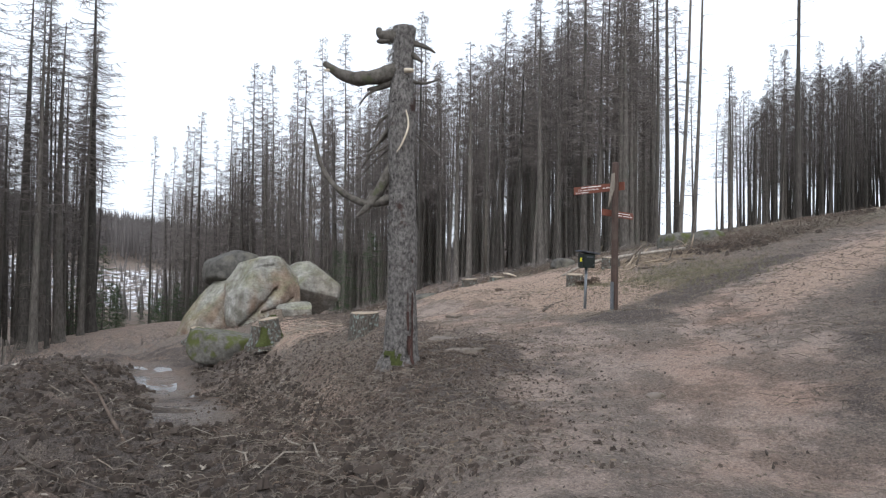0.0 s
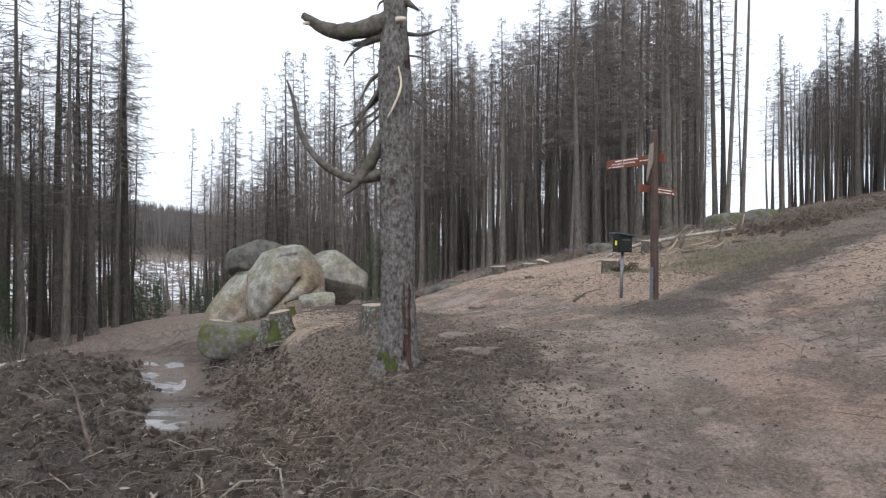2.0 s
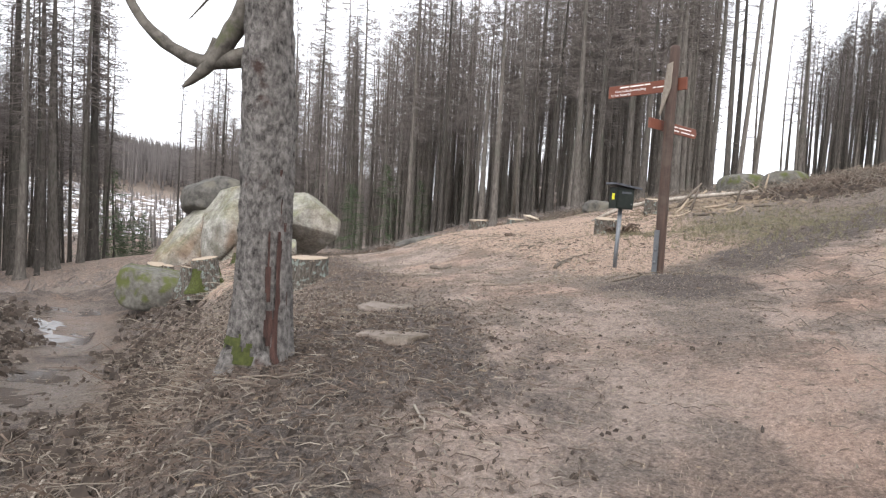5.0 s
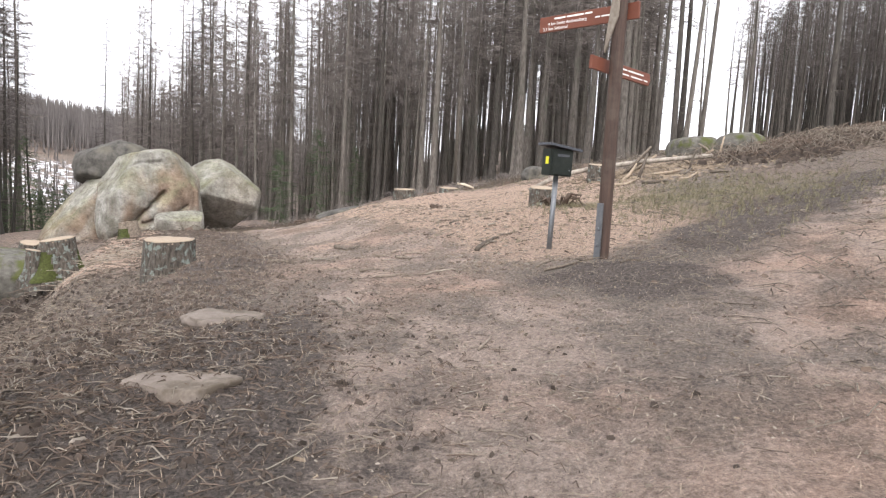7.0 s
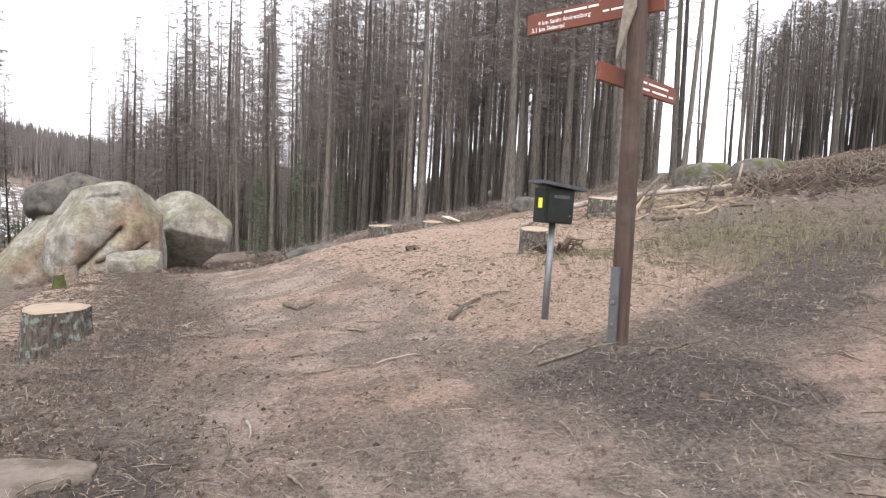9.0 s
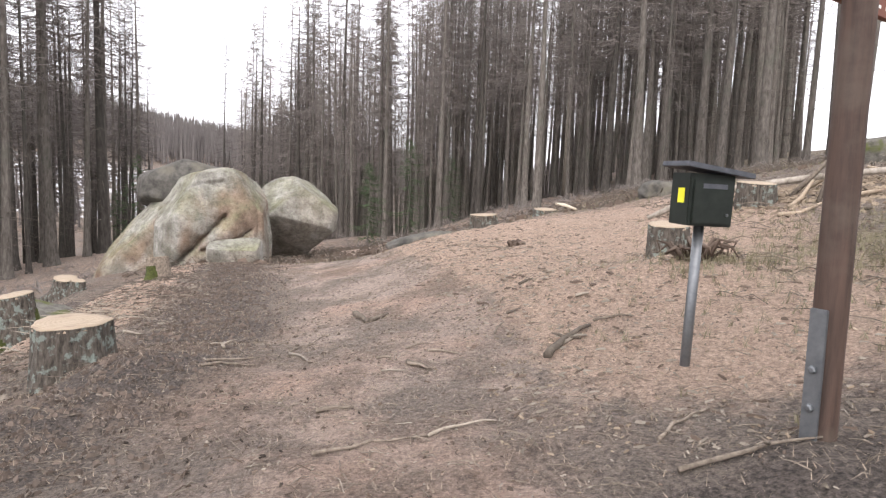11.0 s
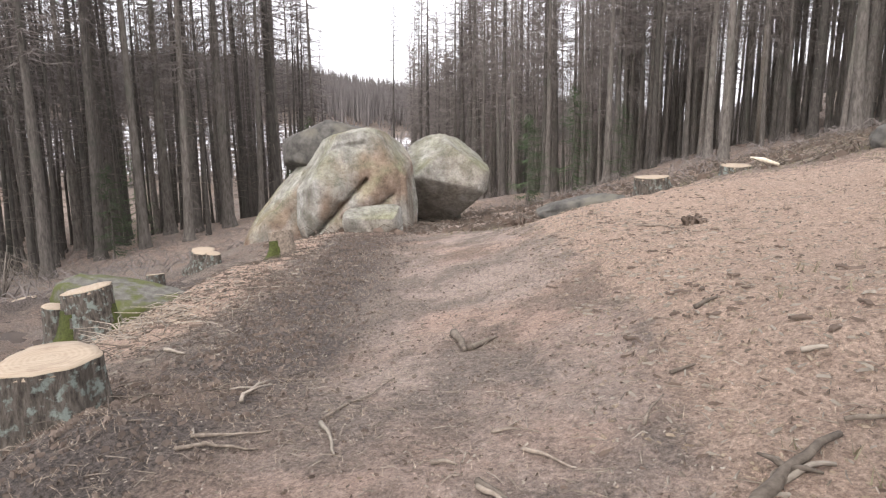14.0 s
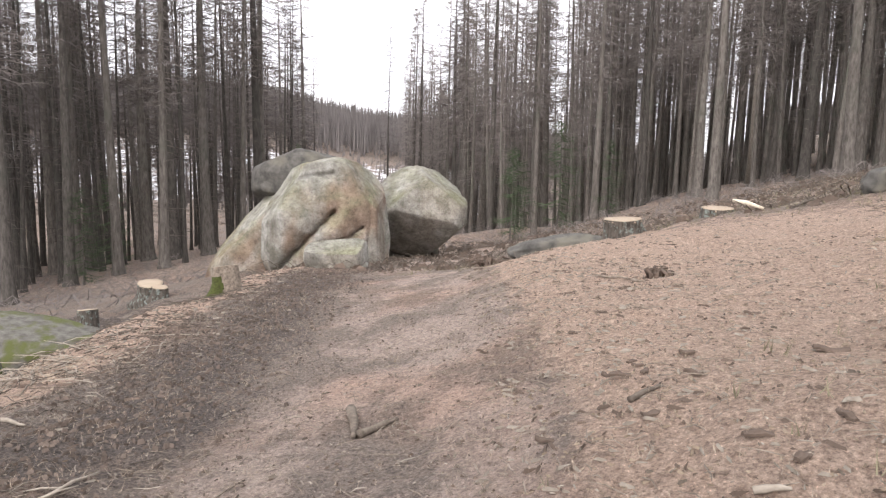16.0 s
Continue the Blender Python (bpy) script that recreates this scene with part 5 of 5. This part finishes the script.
def in_hollow():
    y = rnd(3.6, 18.5)
    x = -0.38 * (y - 8) - rnd(0.9, 7.5)
    rag = 0.8 + 0.7 * noise.noise(Vector((x * 0.9, y * 0.9, 4)))
    return None if 11.6 < y < 20 and abs(x + 4.6 + 0.55 * (y - 12.5)) < rag else (x, y)


def red_litter():
    y = rnd(13, 26)
    return path_centre(y) + 0.8 + abs(random.gauss(0, 1.6)), y


def near_snag():
    return random.gauss(-0.4, 1.1), random.gauss(8.8, 1.8)


def felled_place():
    return random.gauss(5.9, 1.0), random.gauss(20.0, 0.6)


scatter("wood_chips", "small pale wood chips strewn over the soil", "wood chips", CHIPS, 6500, anywhere, flake(0.005, 0.015, 0.25), 61)
scatter("wood_chips", "pale bark and wood chips on the red litter", "wood chips", CHIPS, 4200, red_litter, flake(0.006, 0.02, 0.25), 62)
scatter("bark_debris", "dark bark crumbs over the trodden soil", "bark debris", SOIL_STICK, 6500, anywhere, flake(0.006, 0.022, 0.4), 63)
scatter("bark_debris", "dark bark crumbs along the muddy edge", "bark debris", SOIL_CLOD, 7500, along_mud, flake(0.006, 0.026, 0.6), 64)
scatter("bark_debris", "dark bark pieces lying on the red litter", "bark debris", DARK_DEBRIS, 650, red_litter, strip(0.015, 0.055), 65)
scatter("wood_chips", "pale splinters lying on the red litter", "wood chips", PALE_STICK, 1500, red_litter, strip(0.012, 0.045), 103)
scatter("dry_straw", "fine dry grass and needles on the trodden soil", "dry grass", STRAW, 42000, lambda: (rnd(-3.5, 6.0), rnd(9.5, 22)), straw, 104)
scatter("dry_straw", "fine dry needles on the lower track", "dry grass", STRAW, 14000, lambda: (rnd(0, 7.0), rnd(4.5, 9.5)), straw, 105)
scatter("twigs", "thin grey twigs strewn over the soil", "twigs", SOIL_STICK, 4300, anywhere, twig(0.04, 0.2, 0.003), 66)
scatter("twigs", "pale thin twigs strewn over the soil", "twigs", PALE_STICK, 1500, anywhere, twig(0.04, 0.15, 0.003), 67)
scatter("twigs", "tangle of twigs on the steep bank", "twigs", SOIL_STICK, 3600, on_bank, twig(0.05, 0.24, 0.0036, 0.03), 68)
scatter("twigs", "pale split twigs on the steep bank", "twigs", PALE_STICK, 380, on_bank, twig(0.08, 0.35, 0.0042, 0.05), 69)
scatter("wood_chips", "pale splinters and bark strips on the steep bank", "wood chips", PALE_STICK, 900, on_bank, strip(0.012, 0.05), 106)
scatter("bark_debris", "red-brown bark strips on the steep bank", "bark debris", CHIPS, 700, on_bank, strip(0.012, 0.04), 107)
scatter("twigs", "pale splinters in the churned soil", "twigs", PALE_STICK, 900, in_hollow, strip(0.02, 0.09), 108)
scatter("twigs", "dark twigs round the dead trunk", "twigs", DARK_DEBRIS, 5200, near_snag, twig(0.03, 0.15, 0.0035, 0.03), 70)
scatter("brushwood", "dark tangle of roots and brushwood in churned soil", "brushwood", DARK_DEBRIS, 3000, in_hollow, twig(0.06, 0.3, 0.005, 0.05), 71)
scatter("brushwood", "brown brushwood in churned soil", "brushwood", SOIL_STICK, 2000, in_hollow, twig(0.1, 0.55, 0.005, 0.1), 72)
scatter("brushwood", "pale broken twigs in churned soil", "brushwood", PALE_STICK, 650, in_hollow, twig(0.06, 0.35, 0.005, 0.07), 82)
scatter("soil_clods", "dark crumbly soil round the dead trunk", "soil clods", SOIL_CLOD, 4200, near_snag, flake(0.006, 0.022, 0.6), 99)
scatter("soil_clods", "dark crumbly soil on the bank", "soil clods", SOIL_CLOD, 3600, on_bank, flake(0.008, 0.035, 0.6), 100)
scatter("twigs", "pale rootlets over dark soil by the dead trunk", "twigs", PALE_STICK, 500, near_snag, twig(0.04, 0.2, 0.0035, 0.03), 83)
scatter("brushwood", "thick dark roots torn out of the hollow", "brushwood", DARK_DEBRIS, 70, in_hollow, twig(0.4, 1.2, 0.012, 0.2), 101)
scatter("brushwood", "grey broken branches in the hollow", "brushwood", PALE_STICK, 45, in_hollow, twig(0.3, 0.9, 0.011, 0.12), 102)
scatter("soil_clods", "dark clods of churned soil", "soil clods", SOIL_CLOD, 5200, in_hollow, flake(0.02, 0.085, 0.6), 73)
scatter("wood_chips", "fresh wood chips round the felled trees", "wood chips", CHIPS, 2200, felled_place, flake(0.015, 0.07, 0.25), 74)


def beside_walk():
    return random.gauss(0.9, 1.7), rnd(9, 21)


scatter("wood_chips", "tiny pale chips trodden into the path", "wood chips", PALE_STICK, 6500, beside_walk, flake(0.004, 0.012, 0.25), 84)
scatter("bark_debris", "small dark crumbs trodden into the path", "bark debris", DARK_DEBRIS, 5200, beside_walk, flake(0.004, 0.016, 0.4), 85)
scatter("twigs", "short thin twigs on the path", "twigs", SOIL_STICK, 2600, beside_walk, twig(0.03, 0.16, 0.003), 86)


def crest():
    u = rnd(0, 1)
    return 7.9 + 6 * u + random.gauss(0, 0.5), 19.6 + 5.2 * u + random.gauss(0, 0.6)


scatter("brush_pile", "low dark brushwood along the crest of the slope", "brush pile", DARK_DEBRIS, 3000, crest, twig(0.15, 0.6, 0.007, 0.14), 87)
scatter("bark_debris", "dark clods along the crest of the slope", "bark debris", SOIL_CLOD, 2200, crest, flake(0.03, 0.13, 0.6), 88)
scatter("twigs", "pale trimmed twigs by the mossy stump", "twigs", PALE_STICK, 150, lambda: (random.gauss(-3.6, 0.5), random.gauss(17.1, 0.5)), twig(0.1, 0.5, 0.005, 0.05), 89)
scatter("wood_chips", "fresh pale sawdust chips by the mossy stump", "wood chips", STRAW, 900, lambda: (random.gauss(-3.8, 0.45), random.gauss(17.1, 0.35)), flake(0.008, 0.03, 0.3), 110)


def left_bank():
    y = rnd(14.5, 24)
    return path_centre(y) - 3.1 + random.gauss(0, 0.7), y


scatter("twigs", "thin twigs on the red litter of the bank", "twigs", SOIL_STICK, 1200, left_bank, twig(0.06, 0.3, 0.004, 0.03), 111)
scatter("bark_debris", "dark bark strips on the litter of the bank", "bark debris", DARK_DEBRIS, 700, left_bank, strip(0.02, 0.08), 112)
scatter("wood_chips", "pale splinters on the litter of the bank", "wood chips", PALE_STICK, 700, left_bank, strip(0.015, 0.06), 113)


def slope_brush():
    return random.gauss(9.8, 1.6), random.gauss(20.6, 0.9)


scatter("brush_pile", "pile of dry branches on the slope", "brush pile", SOIL_STICK, 700, slope_brush, twig(0.2, 0.8, 0.008, 0.25), 75)
scatter("brush_pile", "pale dry branches on the slope", "brush pile", PALE_STICK, 220, slope_brush, twig(0.15, 0.5, 0.009, 0.2), 76)


def right_slope():
    return rnd(3.5, 16), rnd(6, 24)


scatter("twigs", "dark twigs over the upper slope", "twigs", SOIL_STICK, 4200, right_slope, twig(0.08, 0.4, 0.0045, 0.06), 77)
scatter("bark_debris", "bark crumbs over the upper slope", "bark debris", DARK_DEBRIS, 1500, right_slope, flake(0.01, 0.035, 0.4), 78)


def tuft(s, p):
    for _ in range(5):
        a = rnd(0, 6.28)
        d = Vector((math.cos(a) * 0.5, math.sin(a) * 0.5, 1)) * rnd(0.03, 0.11)
        s.blade(p + Vector((rnd(-0.03, 0.03), rnd(-0.03, 0.03), 0)), p + d, 0.008, Vector((math.sin(a), -math.cos(a), 0)))


DRY_GRASS = plain("dry_grass", (0.095, 0.088, 0.05), (0.25, 0.22, 0.145), 6, 0.9, relief=0.0)


def grassy():
    return random.gauss(5.6, 1.2), random.gauss(16.4, 1.3)


scatter("grass", "sparse dry yellow-green grass beside the signpost", "grass", DRY_GRASS, 1700, grassy, tuft, 79)
scatter("grass", "tufts of dry grass round the torn root", "grass", DRY_GRASS, 160, lambda: (random.gauss(3.4, 0.25), random.gauss(16.2, 0.3)), tuft, 114)
scatter("grass", "dry grass and undergrowth before the wood", "grass", DRY_GRASS, 3500, lambda: (rnd(-4, 14), rnd(24, 38)), tuft, 80)
scatter("brushwood", "felled branches and brushwood before the wood", "brushwood", SOIL_STICK, 3200, lambda: (rnd(-9, 12), rnd(25, 41)), twig(0.15, 0.8, 0.009, 0.2), 97)
scatter("bark_debris", "dark clods and bark before the wood", "bark debris", DARK_DEBRIS, 1800, lambda: (rnd(-9, 12), rnd(25, 41)), flake(0.03, 0.14, 0.5), 98)
scatter("undergrowth", "dry undergrowth at the foot of the trees", "undergrowth", NEEDLES, 2600, lambda: (rnd(-34, -10), rnd(20, 40)) if random.random() < 0.5 else (rnd(-12, 24), rnd(36, 48)), twig(0.3, 1.1, 0.012, 0.4), 81)


# ---- puddles on the forest track below the bank ----
def puddle(x, y, rx, ry, turn, seed, label):
    """A thin sheet of water; the lumps of the ground break its edge."""
    v, f = [], []
    m = pose(x, y, 0, 0, 0, turn)
    for k in range(9):
        for i in range(40):
            a = 2 * math.pi * i / 40
            r = k / 8 * (1 + 0.35 * noise.noise(Vector((math.cos(a) * 1.6, math.sin(a) * 1.6, seed))))
            p = m @ Vector((rx * r * math.cos(a), ry * r * math.sin(a), 0))
            v.append((p.x, p.y, float(land(p.x, p.y)[0]) - 0.003))
    for k in range(8):
        for i in range(40):
            j = (i + 1) % 40
            f.append((k * 40 + i, k * 40 + j, (k + 1) * 40 + j, (k + 1) * 40 + i))
    tagged(new("puddle", mesh_of("puddle", v, f, WATER)), label, "puddle", "puddles in the hollow")


puddle(-8.0, 17.9, 0.85, 1.9, 30, 1, "shallow puddle reflecting the sky on the forest track")
puddle(-6.4, 15.3, 0.7, 1.5, 28, 2, "muddy puddle in the wheel rut below the bank")
puddle(-5.3, 13.2, 0.5, 1.1, 24, 3, "muddy puddle in the wheel rut below the bank")


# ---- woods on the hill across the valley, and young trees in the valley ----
# no haze stands in the air here; the paler tree colour carries it
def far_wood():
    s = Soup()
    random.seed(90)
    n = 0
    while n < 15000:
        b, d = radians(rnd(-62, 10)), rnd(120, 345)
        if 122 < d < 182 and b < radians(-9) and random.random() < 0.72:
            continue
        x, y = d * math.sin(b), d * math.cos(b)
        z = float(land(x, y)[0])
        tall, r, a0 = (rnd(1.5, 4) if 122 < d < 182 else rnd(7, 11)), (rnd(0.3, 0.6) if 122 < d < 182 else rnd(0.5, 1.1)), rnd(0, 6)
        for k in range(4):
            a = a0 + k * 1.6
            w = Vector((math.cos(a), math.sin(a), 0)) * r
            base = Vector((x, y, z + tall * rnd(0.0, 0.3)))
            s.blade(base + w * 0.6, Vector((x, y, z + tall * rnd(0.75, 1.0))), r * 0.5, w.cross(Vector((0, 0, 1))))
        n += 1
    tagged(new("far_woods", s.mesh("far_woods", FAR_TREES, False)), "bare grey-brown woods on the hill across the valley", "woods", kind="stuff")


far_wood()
YOUNG = spruce_parts(77, 5.5, 0.06, 0.3, 1.5, 70, 12, 0, GREEN_NEEDLES, 0.6)


def young_spruce(x, y, scale):
    m = Matrix.Translation((x, y, float(land(x, y)[0]))) @ Matrix.Diagonal((scale, scale, scale, 1))
    if "young" in FIRST:
        return copy_thing(FIRST["young"], m)
    ob = thing("young_spruce", m, "young dark green spruce in the undergrowth", "tree", "young spruces")
    part("trunk", YOUNG[0], None, ob)
    tagged(part("crown", YOUNG[2], None, ob), kind="stuff")
    FIRST["young"] = ob
    return ob


random.seed(91)
for _ in range(34):
    b, d = radians(rnd(-31, -20)), rnd(62, 110)
    young_spruce(d * math.sin(b), d * math.cos(b), rnd(0.7, 1.3))
for x, y, k in ((-6.4, 38.5, 0.6), (-5.2, 41.0, 0.75), (-7.6, 42.5, 0.7), (-3.6, 43.5, 0.55), (-24.5, 33.5, 0.7), (-27.0, 37.0, 0.8)):
    young_spruce(x, y, k)


def fallen_top(x, y, seed, reach):
    random.seed(seed)
    ob = thing("fallen_spruce_top", Matrix.Translation(on(x, y)), "fallen grey spruce top with drooping dry branches", "branch", "fallen spruce tops")
    for k in range(26):
        a = rnd(0, 6.28)
        d = Vector((math.cos(a), math.sin(a), 0))
        s = Soup()
        top = rnd(0.5, 1.35)
        p0, p1, p2, p3 = d * 0.1, d * reach * 0.35 + Vector((0, 0, top)), d * reach * 0.75 + Vector((0, 0, top * 0.85)), d * reach * rnd(0.95, 1.2) + Vector((0, 0, top * 0.15))
        s.tube([p0, p1, p2, p3], [0.014, 0.011, 0.008, 0.003], 4, False)
        for _ in range(14):
            u = rnd(0, 1)
            q = p1.lerp(p2, u) if rnd(0, 1) < 0.5 else p2.lerp(p3, u)
            s.blade(q, q + Vector((rnd(-0.18, 0.18), rnd(-0.18, 0.18), rnd(-0.4, -0.1))), 0.014, Vector((rnd(-1, 1), rnd(-1, 1), 0)))
        part("branch", s.mesh("branch", DEAD_WOOD), None, ob)


fallen_top(-15.2, 22.6, 95, 1.3)
fallen_top(-17.4, 23.2, 96, 1.5)
